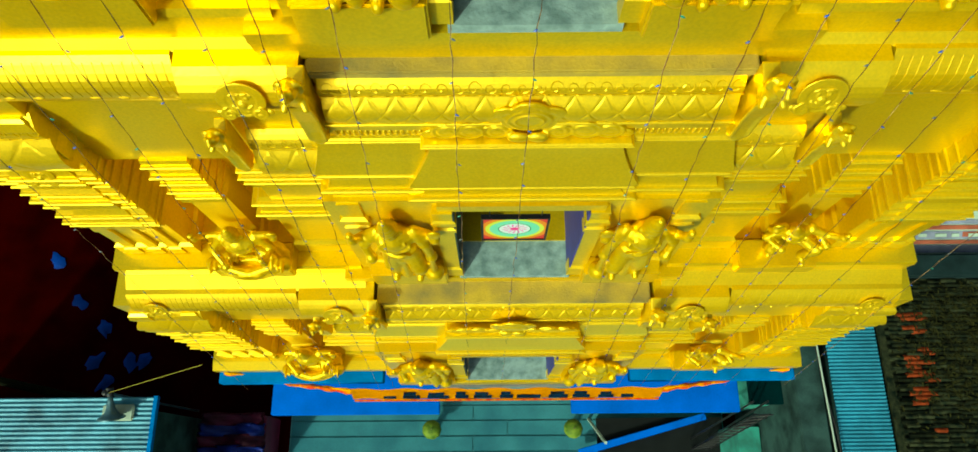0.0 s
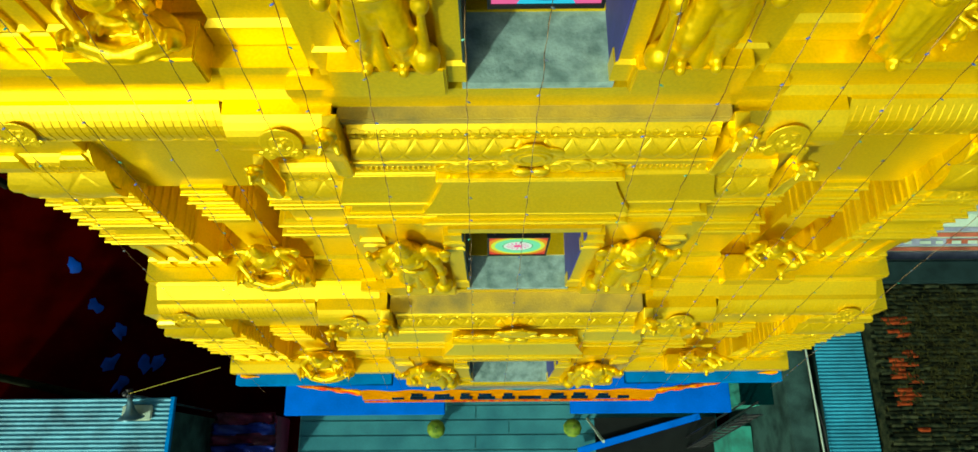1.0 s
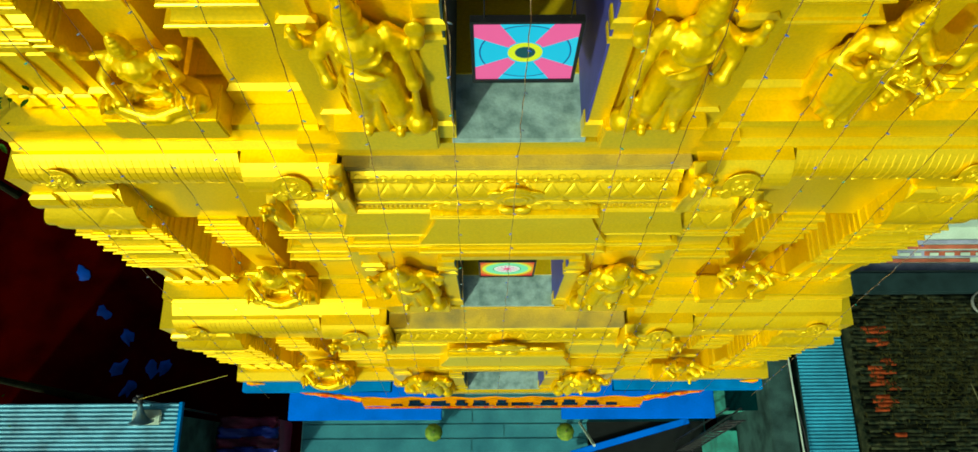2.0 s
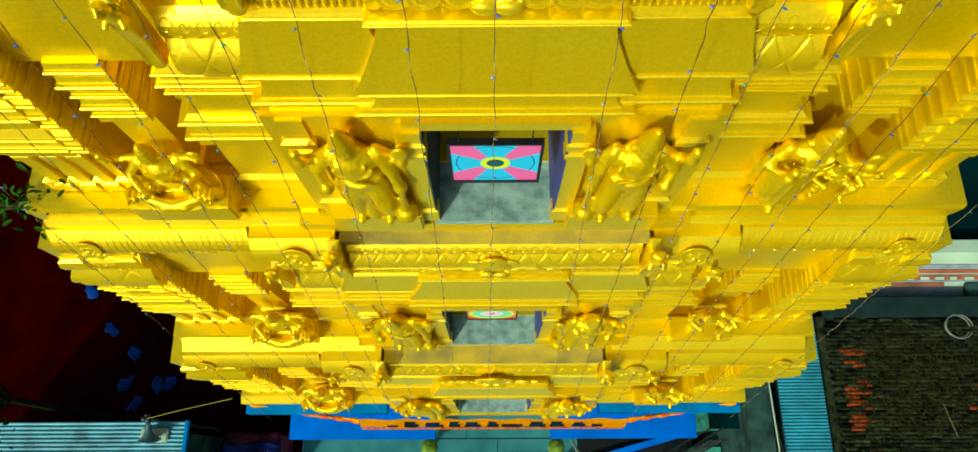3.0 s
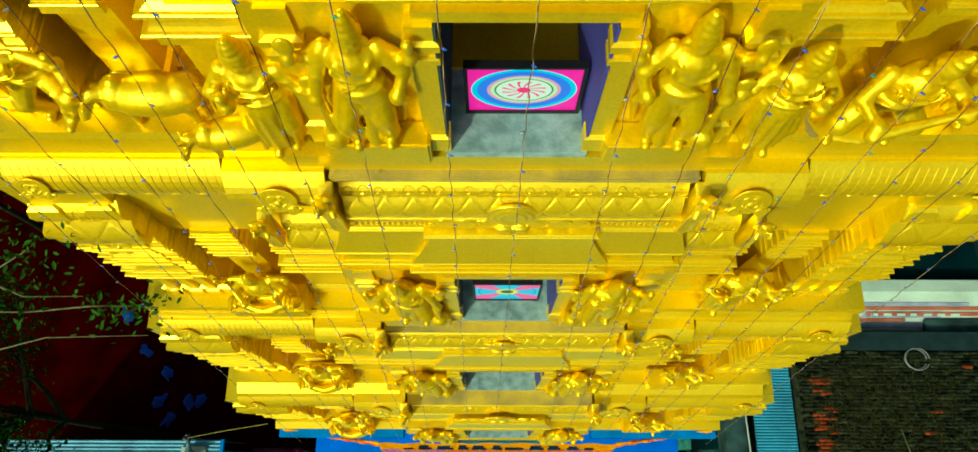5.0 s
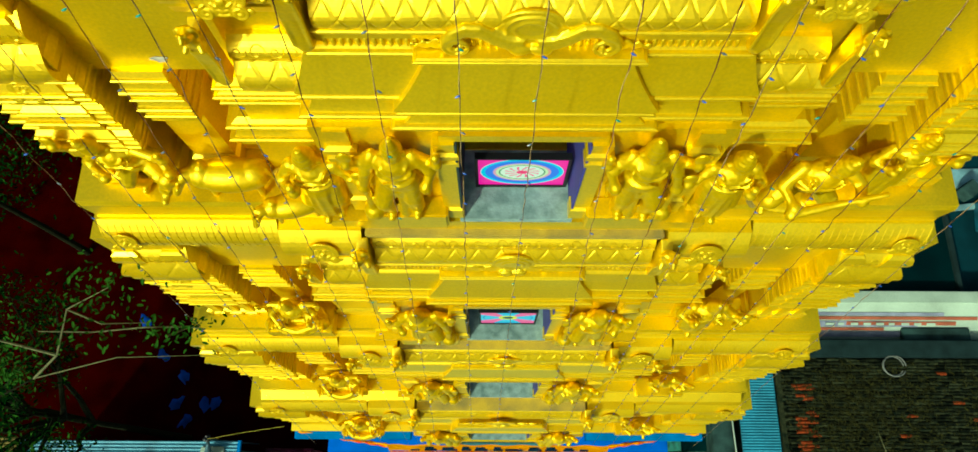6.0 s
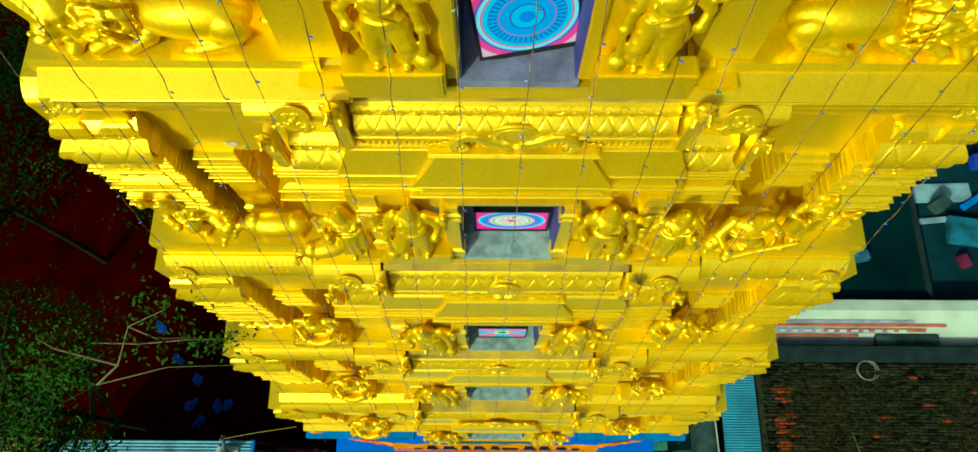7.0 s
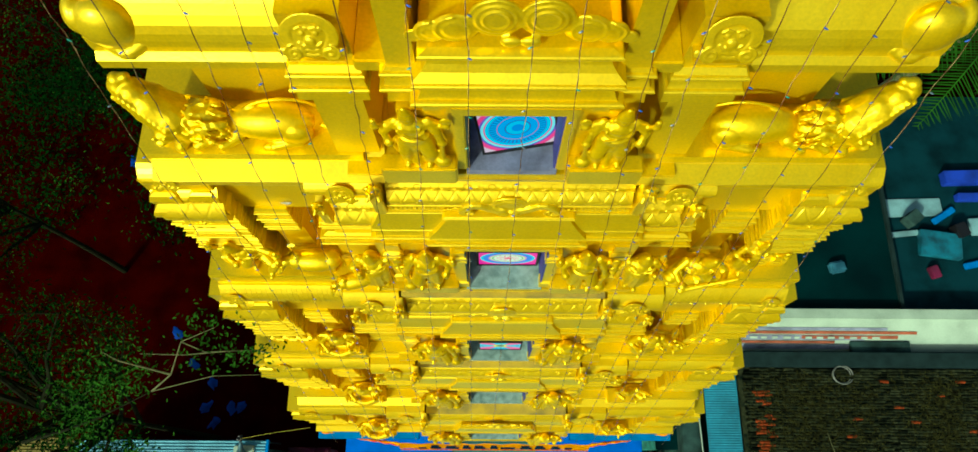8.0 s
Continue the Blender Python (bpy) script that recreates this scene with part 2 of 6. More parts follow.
def spiral(bm, c, r, turns, thick, y, sgn=1, start=0.0):
    pts = []
    for i in range(int(turns * 14)):
        a = start + sgn * i / 14 * 2 * math.pi
        q = r * (1 - i / (turns * 14) * 0.92)
        pts.append((c[0] + q * math.cos(a), y, c[1] + q * math.sin(a)))
    add_tube(bm, pts, thick, 6)


def crest(half, y, z0, height, parent, kind=1):
    """Scrolled gable ornament lying against the wall: a round lobed middle, and curls or a wave falling away to both sides."""
    bm = bmesh.new()
    s, h = half / 0.50, height / 0.45
    if kind == 4:
        lobes = ((-0.125, 0.21, 0.145), (0.125, 0.21, 0.145))
    else:
        lobes = ((0, 0.25, 0.150), (0, 0.335, 0.095), (0.105, 0.30, 0.075), (-0.105, 0.30, 0.075)) if kind < 2 else ((0, 0.235, 0.165),)
    for cx, cz, r in lobes:
        add_ball(bm, (cx * s, y + 0.03, z0 + cz * h), r * s, (1.0, 0.17, h / s), 20, 10)
        for q in (0.93, 0.70, 0.46):
            add_tube(bm, [(cx * s + r * q * s * math.cos(a), y + 0.03 - 0.17 * r * s * math.sqrt(1 - q * q) - 0.002, z0 + cz * h + r * q * h * math.sin(a)) for a in [j * math.pi / 12 for j in range(25)]], 0.0065 * s, 6)
    for sg in (1, -1):
        if kind == 3:
            wave = [(0.03, 0.06), (0.10, 0.075), (0.17, 0.13), (0.235, 0.205), (0.30, 0.215), (0.36, 0.16), (0.40, 0.08)]
            for lift in (0.0, 0.035, 0.07):
                add_tube(bm, [(sg * px * s, y + 0.01, z0 + (pz + lift * (1 - px)) * h) for px, pz in wave], [0.026 * s] * 7, 7)
            spiral(bm, (sg * 0.34 * s, z0 + 0.09 * h), 0.075 * s, 2.0, 0.014 * s, y - 0.005, -sg, math.pi / 2)
            curls = ((0.43, 0.045), (0.49, 0.034), (0.545, 0.022))
        elif kind == 4:
            curls = ((0.33, 0.115), (0.45, 0.090), (0.545, 0.050))
        else:
            curls = ((0.155, 0.080), (0.285, 0.092), (0.405, 0.085), (0.495, 0.042))
        for cx, r in curls:
            c = (sg * cx * s, z0 + r * h + 0.006)
            add_ball(bm, (c[0], y + 0.03, c[1]), r * s, (1.08, 0.22, h / s), 14, 8)
            spiral(bm, c, r * s * 0.95, 2.4, 0.0065 * s, y + 0.03 - 0.17 * r * s, -sg, math.pi / 2)
        add_ball(bm, (sg * 0.05 * s, y + 0.0, z0 + 0.05 * h), 0.05 * s, (1.2, 0.5, 0.8), 10, 6)
    me = moulded(bm, "crest", 0.007)
    me.materials.clear()
    me.materials.append(GOLD)
    ob = new("crest", me)
    ob.parent = parent
    ob["label"] = "scrolled gold crest with a round medallion"
    return ob


def yali_mesh(h):
    """Rearing beast bracket: small curled head over a long strap-like leg. Its foot is the origin."""
    bm = bmesh.new()
    w = 0.085
    prof = [(0.06, 0.03), (-0.05, 0.03), (-0.075, 0.07), (-0.07, 0.16), (-0.08, 0.30), (-0.11, 0.46), (-0.11, 0.54), (0.06, 0.60)]
    add_extrusion(bm, prof, -w / 2, w / 2)
    add_ball(bm, (0, -0.03, 0.05), 0.055, (0.95, 0.9, 0.9))
    for sg in (1, -1):
        limb(bm, [(sg * w / 2, -0.07, 0.08), (sg * w / 2, -0.075, 0.30), (sg * w / 2, -0.10, 0.48)], [0.010, 0.011, 0.012])
    limb(bm, [(0, -0.06, 0.50), (0, -0.09, 0.60), (0, -0.10, 0.66)], [0.052, 0.050, 0.048])
    add_ball(bm, (0, -0.13, 0.67), 0.045, (1, 1.1, 0.9))
    limb(bm, [(0, -0.16, 0.66), (0, -0.185, 0.69), (0, -0.165, 0.72)], [0.022, 0.017, 0.013])
    for sg in (1, -1):
        limb(bm, [(sg * 0.035, -0.10, 0.56), (sg * 0.05, -0.14, 0.53)], [0.022, 0.019])
        for q in range(5):
            a = -0.6 + q * 0.55
            add_ball(bm, (sg * (0.035 + 0.022 * math.cos(a)), -0.095, 0.655 + 0.04 * math.sin(a)), 0.015)
        add_ball(bm, (sg * 0.024, -0.15, 0.705), 0.014)
    return moulded(bm, "bracket", 0.008)


YALI = yali_mesh(0.75)
YALI.materials.append(GOLD)


def bracket(x, y, z, scale, parent):
    ob = new("bracket", YALI)
    ob.location, ob.scale, ob.parent = (x, y, z), (scale, scale, scale), parent
    ob.rotation_euler = (0, 0, 0)
    ob["label"] = "gold rearing beast bracket"
    return ob


def face_mesh():
    """Lion-face medallion seen on the cornices."""
    bm = bmesh.new()
    add_ball(bm, (0, 0.02, 0), 0.13, (1.1, 0.35, 1), 18, 10)
    for r in (0.128, 0.095):
        add_tube(bm, [(r * 1.1 * math.cos(t), -0.03 + 0.12 * r, r * math.sin(t)) for t in [k * math.pi / 10 for k in range(21)]], 0.013, 6)
    add_ball(bm, (0, -0.035, -0.03), 0.03)
    for q in range(14):
        a = -0.35 + q * (math.pi + 0.7) / 13
        spiral(bm, (0.118 * math.cos(a), 0.112 * math.sin(a)), 0.024, 1.3, 0.007, -0.022, 1 if q % 2 else -1, a)
    for sg in (1, -1):
        add_ball(bm, (sg * 0.035, -0.035, 0.02), 0.017)
        limb(bm, [(sg * 0.012, -0.036, 0.045), (sg * 0.04, -0.036, 0.055), (sg * 0.065, -0.03, 0.035)], [0.008, 0.010, 0.007])
        limb(bm, [(0, -0.036, -0.065), (sg * 0.04, -0.034, -0.06), (sg * 0.06, -0.03, -0.04)], [0.011, 0.010, 0.007])
    for sg in (1, -1):
        add_ball(bm, (sg * 0.095, -0.015, -0.105), 0.055, (1.15, 0.5, 0.8))
        spiral(bm, (sg * 0.095, -0.105), 0.052, 1.8, 0.010, -0.045, -sg, math.pi / 2)
        add_ball(bm, (sg * 0.155, -0.01, -0.10), 0.026)
    return moulded(bm, "lion_face", 0.006)


FACE_MESH = face_mesh()
FACE_MESH.materials.append(GOLD)


def medallion(x, y, z, scale, parent):
    ob = new("lion_face", FACE_MESH)
    ob.location, ob.scale, ob.parent = (x, y, z), (scale, scale * 0.4, scale), parent
    ob.rotation_euler = (radians(-18), 0, 0)
    return ob


def roll(o, z, r, n=6):
    """Half-round lip whose nose stands at out o."""
    return [(o - r + r * math.cos(a), z + r * math.sin(a)) for a in [-math.pi / 2 + math.pi * q / n for q in range(n + 1)]]


def wrap(name, x0, x1, yf, yb, prof, parent, mat=GOLD, label="", flare=1.0):
    """A moulded block: the profile of (out, z) pairs, bottom to top, runs along the front and returns round both sides with mitred corners.
    flare: how much further the profile stands out sideways than forwards."""
    bm = bmesh.new()
    rings = []
    for o, z in prof:
        s = o * flare
        rings.append([bm.verts.new(c) for c in ((x0 - s, yb, z), (x0 - s, yf - o, z), (x1 + s, yf - o, z), (x1 + s, yb, z))])
    for lo, hi in zip(rings, rings[1:]):
        for q in range(4):
            bm.faces.new((lo[q], lo[(q + 1) % 4], hi[(q + 1) % 4], hi[q]))
    bm.faces.new(rings[0][::-1])
    bm.faces.new(rings[-1])
    bmesh.ops.recalc_face_normals(bm, faces=bm.faces)
    return part(name, bm, mat, parent, label)


def steps(lips, zs, foot, head, k=1.0):
    """Profile of stacked lips over a short fascia. lips: (out, ref z, radius)."""
    p = [(0.0, zs(foot)), (lips[0][0] * 0.55, zs(foot) + 0.004)]
    for n, (o, h, r) in enumerate(lips):
        z, r = zs(h), r * k
        p += [(o - 2.2 * r, z - 1.35 * r), (o - r, z - 1.2 * r)] + roll(o, z, r)
        p += [(o - 1.6 * r, z + 1.05 * r)]
        if n + 1 < len(lips):
            o2, z2, r2 = lips[n + 1][0], zs(lips[n + 1][1]), lips[n + 1][2] * k
            lo, hi = z + 1.05 * r, z2 - 1.35 * r2
            if hi > lo:
                p += [(o - 1.6 * r + (o2 - 2.2 * r2 - o + 1.6 * r) * s - 0.006 * math.sin(math.pi * s), lo + (hi - lo) * s) for s in (0.25, 0.5, 0.75)]
    return p + [(0.0, zs(head))]


def storey(i):
    f, y, k, nh = FLOORS[i], FACE[i], KX[i], NICHE[i]
    top, ynext = TOPS[i], FACE[i + 1]
    yc = y - FORWARD[i]
    kc = KC[i]

    def zs(h):
        for a, b, p, q in zip(REF, REF[1:], ANCHOR[i], ANCHOR[i][1:]):
            if h <= b or b == REF[-1]:
                return f + p + (h - a) * (q - p) / (b - a)
    # core with the opening left free
    back_y = BACK - (y + 0.52) * 1.0
    wr = 0.72
    w_core = 2.90 * kc
    tier = part("storey", box(-w_core, w_core, y + wr, back_y, zs(1.30), top + 0.02), GOLD, tower, "gold-painted storey wall with a central opening")
    for sg in (1, -1):
        x0, x1 = sorted((sg * (nh + 0.012), sg * w_core))
        part("side_wall", box(x0, x1, y + wr, back_y, f - 0.02, zs(1.30)), GOLD, tier)
    part("rear_wall", box(-nh, nh, y + 1.3, back_y, f - 0.02, zs(1.30)), GOLD, tier)

    # opening: front walls, jambs, floor, room
    for sg in (1, -1):
        x0, x1 = sorted((sg * (nh + 0.012), sg * 1.22 * k))
        bay("front_wall", x0, x1, [(y + wr + 0.01, f), (yc + 0.09, f), (yc + 0.09, zs(1.36)), (y + wr + 0.01, zs(1.36))], tier)
        xj = sg * nh
        a, b = sorted((xj, xj + sg * 0.012))
        # left jamb takes the colour with the shade in it, right jamb the blue
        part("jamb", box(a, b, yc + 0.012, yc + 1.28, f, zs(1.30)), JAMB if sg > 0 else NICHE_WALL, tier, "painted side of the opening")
        # half-pillar beside the opening: block, shaft, capital
        a, b = sorted((xj + sg * 0.012, xj + sg * 0.13 * k))
        wrap("pilaster", a, b, yc + 0.02, yc + 0.10, [(0.02, f), (0.02, zs(0.16)), (0.0, zs(0.18)), (0.0, zs(0.98)), (0.018, zs(1.00)), (0.018, zs(1.04)), (0.0, zs(1.05)), (0.0, zs(1.10)), (0.022, zs(1.12)), (0.022, zs(1.17)), (0.005, zs(1.19)), (0.005, zs(1.30))], tier)
        a, b = sorted((sg * 1.00 * k, sg * 1.14 * k))
        wrap("pilaster", a, b, yc + 0.07, yc + 0.12, [(0.02, f), (0.02, zs(0.22)), (0.0, zs(0.24)), (0.0, zs(0.92)), (0.02, zs(0.94)), (0.02, zs(0.99)), (0.0, zs(1.0)), (0.0, zs(1.05)), (0.026, zs(1.07)), (0.026, zs(1.12)), (0.0, zs(1.14)), (0.0, zs(1.34))], tier)
    part("sill", box(-nh - 0.02, nh + 0.02, yc - 0.006, yc + 1.3, f - 0.06, f, 0.0), NICHE_FLOOR, tier, "stained grey cement floor of the opening")
    # ceiling and back coloured near black to stand in for the room's shade
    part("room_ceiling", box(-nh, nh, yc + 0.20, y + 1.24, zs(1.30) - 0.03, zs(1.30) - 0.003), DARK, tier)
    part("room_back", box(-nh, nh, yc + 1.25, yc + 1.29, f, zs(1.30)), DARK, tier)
    part("lintel", box(-nh - 0.1 * k, nh + 0.1 * k, yc + 0.035, yc + 0.30, zs(1.30) + 0.002, zs(1.38)), GOLD, tier)

    # middle bay: fascia, two rolls, long hollow neck flaring sideways, thin plate under the crest
    cb = y + 0.80
    ym = yc + 0.125
    neck = [(0.072 * (1 - s) ** 1.35, zs(1.655 + 0.445 * s)) for s in [q / 9 for q in range(10)]]
    lower = steps([(0.086, 1.445, 0.020), (0.070, 1.610, 0.016)], zs, 1.33, 1.655, k)[:-1]
    wrap("eave", -0.50 * k, 0.50 * k, ym, cb, lower + neck, tier, flare=2.4)
    wrap("plate", -0.52 * k, 0.52 * k, ym - 0.02, cb, [(-0.015, zs(2.09)), (0.006, zs(2.12)), (0.014, zs(2.13))] + roll(0.030, zs(2.15), 0.011) + [(0.01, zs(2.172))], tier)
    crest(0.50 * k, ym - 0.008, zs(2.172), zs(2.62) - zs(2.172), tier, i)
    for sg in (1, -1):
        # second bay
        a, b = sorted((sg * 0.56 * k, sg * 1.09 * k))
        neck2 = [(0.058 * (1 - s) ** 1.2, zs(1.745 + 0.33 * s)) for s in (0, 0.4, 1.0)]
        wrap("eave", a, b, y + 0.165, cb, steps([(0.076, 1.475, 0.018), (0.060, 1.690, 0.018)], zs, 1.34, 1.74, k)[:-1] + neck2, tier, flare=1.7)
        # third bay: low eave, wall, three bands, latticed cushion
        a, b = sorted((sg * 1.20 * k, sg * 1.72 * k))
        wrap("bay_wall", a, b, y + 0.27, cb, [(0.03, f), (0.03, zs(0.16)), (0.0, zs(0.20)), (0.0, zs(0.76))], tier)
        wrap("eave", a, b, y + 0.265, cb, steps([(0.070, 0.865, 0.018), (0.055, 1.015, 0.018)], zs, 0.74, 1.07, k), tier, flare=1.3)
        a, b = sorted((sg * 1.14 * k, sg * 1.64 * k))
        wrap("bay_wall", a, b, y + 0.255, cb, [(0.0, zs(1.05)), (0.0, zs(1.36))], tier)
        wrap("eave", a, b, y + 0.245, cb, steps([(0.050, 1.400, 0.013), (0.058, 1.482, 0.014), (0.046, 1.570, 0.013)], zs, 1.32, 1.63, k), tier, flare=1.2)
        a, b = sorted((sg * 1.02 * k, sg * 1.50 * k))
        lattice(a, b, y + 0.175, zs(1.625), zs(2.02), 0.035, tier)
        a, b = sorted((sg * 1.02 * k, sg * 1.60 * k))
        wrap("bay_wall", a, b, y + 0.31, cb, [(0.0, zs(1.62)), (0.0, zs(2.5))], tier)
        bracket(sg * 1.56 * k, y + 0.20, zs(1.72), 0.80 * k, tier)
        # back of the two slots, low bay between them, plain wall over it
        a, b = sorted((sg * 1.60 * k, sg * 2.62 * k))
        bay("slot_back", a, b, [(cb, f), (y + 0.62, f), (y + 0.62, zs(1.44)), (cb, zs(1.44))], tier)
        bay("upper_wall", *sorted((sg * 1.55 * k, sg * 2.60 * kc)), [(cb, zs(1.44)), (y + 0.375, zs(1.44)), (y + 0.365, zs(2.46)), (cb, zs(2.46))], tier)
        a, b = sorted((sg * 2.035 * k, sg * 2.325 * k))
        wrap("recess_bay", a, b, y + 0.385, y + 0.64, [(0.025, f), (0.025, zs(0.12)), (0.0, zs(0.14)), (0.0, zs(0.86))], tier)
        wrap("eave", a, b, y + 0.350, y + 0.64, steps([(0.036, 0.930, 0.013), (0.046, 1.035, 0.016), (0.034, 1.150, 0.012), (0.050, 1.270, 0.018), (0.036, 1.400, 0.013)], zs, 0.84, 1.46, k), tier, flare=0.5)
        # corner bay
        wc = 3.14 * kc
        yo = y + 0.27
        xi = 2.55 * kc
        a, b = sorted((sg * xi, sg * (wc - 0.02)))
        back = y + 1.25
        wrap("corner_wall", a, b, yo, back, [(0.03, f), (0.03, zs(0.14)), (0.0, zs(0.16)), (0.0, zs(0.62))], tier)
        for q in (2.64, 2.80, 2.98):
            c, d = sorted((sg * q * kc, sg * (q + 0.085) * kc))
            wrap("pilaster", c, d, yo - 0.03, yo + 0.02, [(0.015, f + 0.01), (0.015, zs(0.12)), (0.0, zs(0.13)), (0.0, zs(0.50)), (0.015, zs(0.52)), (0.015, zs(0.58)), (0.0, zs(0.60))], tier)
        wrap("eave", a, b, yo, back, steps([(0.070, 0.690, 0.014), (0.084, 0.765, 0.016), (0.066, 0.860, 0.013)], zs, 0.60, 0.93, k), tier, flare=0.55)
        wrap("eave", a, b, yo, back, steps([(0.056, 1.000, 0.014), (0.072, 1.120, 0.018), (0.056, 1.225, 0.013)], zs, 0.92, 1.29, k), tier, flare=0.55)
        wrap("eave", a, b, yo, back, steps([(0.046, 1.320, 0.012), (0.062, 1.405, 0.014), (0.072, 1.490, 0.016), (0.050, 1.590, 0.012)], zs, 1.27, 1.66, k), tier, flare=0.55)
        c, d = sorted((sg * 2.66 * kc, sg * 3.00 * kc))
        wrap("eave", c, d, yo - 0.03, yo + 0.1, steps([(0.070, 0.762, 0.015), (0.050, 0.860, 0.012)], zs, 0.64, 0.93, k), tier)
        wrap("eave", c, d, yo - 0.03, yo + 0.1, steps([(0.058, 1.118, 0.017), (0.045, 1.225, 0.012)], zs, 1.0, 1.27, k), tier)
        wrap("eave", c, d, yo - 0.03, yo + 0.1, steps([(0.046, 1.405, 0.013), (0.056, 1.490, 0.015)], zs, 1.33, 1.60, k), tier)
        wrap("corner_block", a, b, yo + 0.02, back, [(0.0, zs(1.64)), (0.0, zs(2.47))], tier)
        a, b = sorted((sg * (xi - 0.02), sg * (wc - 0.03)))
        lattice(a, b, yo - 0.075, zs(1.665), zs(2.20), 0.05, tier)
        wrap("cushion_end", *sorted((sg * (wc - 0.20), sg * (wc - 0.06))), yo, back, [(0.02, zs(1.66))] + [(0.02 + 0.075 * math.sin(math.pi * s), zs(1.665 + 0.33 * s)) for s in [q / 7 for q in range(1, 7)]] + [(0.02, zs(2.0)), (0.045, zs(2.03)), (0.05, zs(2.10)), (0.03, zs(2.17)), (0.0, zs(2.19))], tier)
        wrap("cushion_end", *sorted((sg * (xi + 0.03), sg * (xi + 0.16))), yo, yo + 0.2, [(0.01, zs(1.66))] + [(0.01 + 0.06 * math.sin(math.pi * s), zs(1.665 + 0.33 * s)) for s in [q / 7 for q in range(1, 7)]] + [(0.01, zs(2.0)), (0.035, zs(2.03)), (0.04, zs(2.10)), (0.02, zs(2.17)), (0.0, zs(2.19))], tier)
        medallion(sg * 2.84 * kc, yo - 0.055, zs(1.53), 0.6 * k, tier)
        # upper rounded cornice from the bracket to the corner
        wt = (2.90 if i < 3 else 3.0) * kc
        lo, hi = zs(2.42), zs(2.80)
        yt = y + 0.22
        prof = [(y + 0.8, lo), (yt + 0.05, lo), (yt + 0.03, lo + 0.06), (yt + 0.03, lo + 0.10), (yt, lo + 0.12)]
        prof += arc(yt, lo + 0.12, yt + 0.10, hi, 0.045, 7) + [(yt + 0.10, hi), (y + 0.8, hi)]
        a, b = sorted((sg * 1.62 * k, sg * wt))
        part("cornice", extrusion(prof, a, b), GOLD, tier)
        a, b = sorted((sg * 1.04 * k, sg * 1.60 * k))
        part("cornice", extrusion([(d - 0.07 if d < y + 0.7 else d, z) for d, z in prof], a, b), GOLD, tier)
        bm = bmesh.new()
        n = round((wt - 1.62 * k) / 0.05) if i < 3 else 0
        for q in range(n):
            x = sg * (1.62 * k + (q + 0.5) * (wt - 1.62 * k) / n)
            pts = [(x + 0.02 * s * sg, yt + 0.10 * s - 0.045 * math.sin(math.pi * s) - 0.003, lo + 0.12 + (hi - lo - 0.12) * s) for s in (0.1, 0.35, 0.6, 0.9)]
            add_tube(bm, pts, 0.0022, 4)
            if q % 3 == 0:
                add_ball(bm, (x, yt + 0.004, lo + 0.12), 0.024, (1.6, 0.5, 0.6), 8, 5)
        if n:
            tagged(part("fluting", bm, GOLD, tier), kind="stuff")
        else:
            bm.free()
        for xm, ym2 in ((1.32, -0.06), (2.70, 0.01)):
            medallion(sg * xm * k, yt + ym2 - 0.025, (lo + hi) / 2 + 0.05, (0.75 if xm < 2 else 0.6) * k, tier)
        bracket(sg * 1.04 * k, y + 0.165, zs(2.18), 0.95 * k, tier)
        # sides of the tower
        a, b = sorted((sg * 2.8 * kc, sg * (wt + 0.02)))
        part("side_cornice", box(a, b, y + 0.8, back_y + 0.1, lo, hi, 0.03), GOLD, tier)
        a, b = sorted((sg * 2.8 * kc, sg * wc))
        part("side_eave", box(a, b, y + 1.2, back_y + 0.1, zs(1.1), zs(1.55), 0.03), GOLD, tier)
    # middle band: mouldings, beading, cushion, bare ledge
    wrap("moulding", -1.0 * k, 1.0 * k, y + 0.185, cb, [(0.0, zs(2.05)), (0.03, zs(2.085))] + roll(0.055, zs(2.12), 0.014) + [(0.03, zs(2.14)), (0.02, zs(2.16)), (0.02, zs(2.245)), (0.035, zs(2.26)), (0.035, zs(2.30))] + roll(0.055, zs(2.35), 0.014) + [(0.0, zs(2.375))], tier)
    bm = bmesh.new()
    n = round(1.96 * k / 0.034)
    for q in range(n):
        x = -0.98 * k + (q + 0.5) * 1.96 * k / n
        add_ball(bm, (x, y + 0.160, zs(2.205)), 0.015, (0.85, 0.7, 2.2), 8, 5)
    tagged(part("beading", bm, GOLD, tier, smooth=True), kind="stuff")
    bay("band_wall", -1.0 * k, 1.0 * k, [(cb, zs(2.2)), (y + 0.235, zs(2.2)), (y + 0.245, zs(2.74)), (cb, zs(2.74))], tier)
    lattice(-0.98 * k, 0.98 * k, y + 0.145, zs(2.375), zs(2.71), 0.032, tier)
    part("bare_ledge", box(-1.02 * k, 1.02 * k, y + 0.222, ynext + 0.1, zs(2.715), zs(2.77), 0.01), CEMENT, tier, "thinly painted cement ledge")
    # plinth of the next storey
    w2 = (2.90 if i < 3 else 2.82) * kc
    bay("plinth", -1.22 * k, 1.22 * k, [(cb + 0.8, zs(2.76)), (ynext + 0.03, zs(2.76)), (ynext + 0.028, zs(2.84)), (ynext + 0.015, zs(2.85)), (ynext + 0.010, zs(2.93)), (ynext - 0.002, zs(2.94)), (ynext - 0.004, top - 0.062), (cb + 0.8, top - 0.062)], tier)
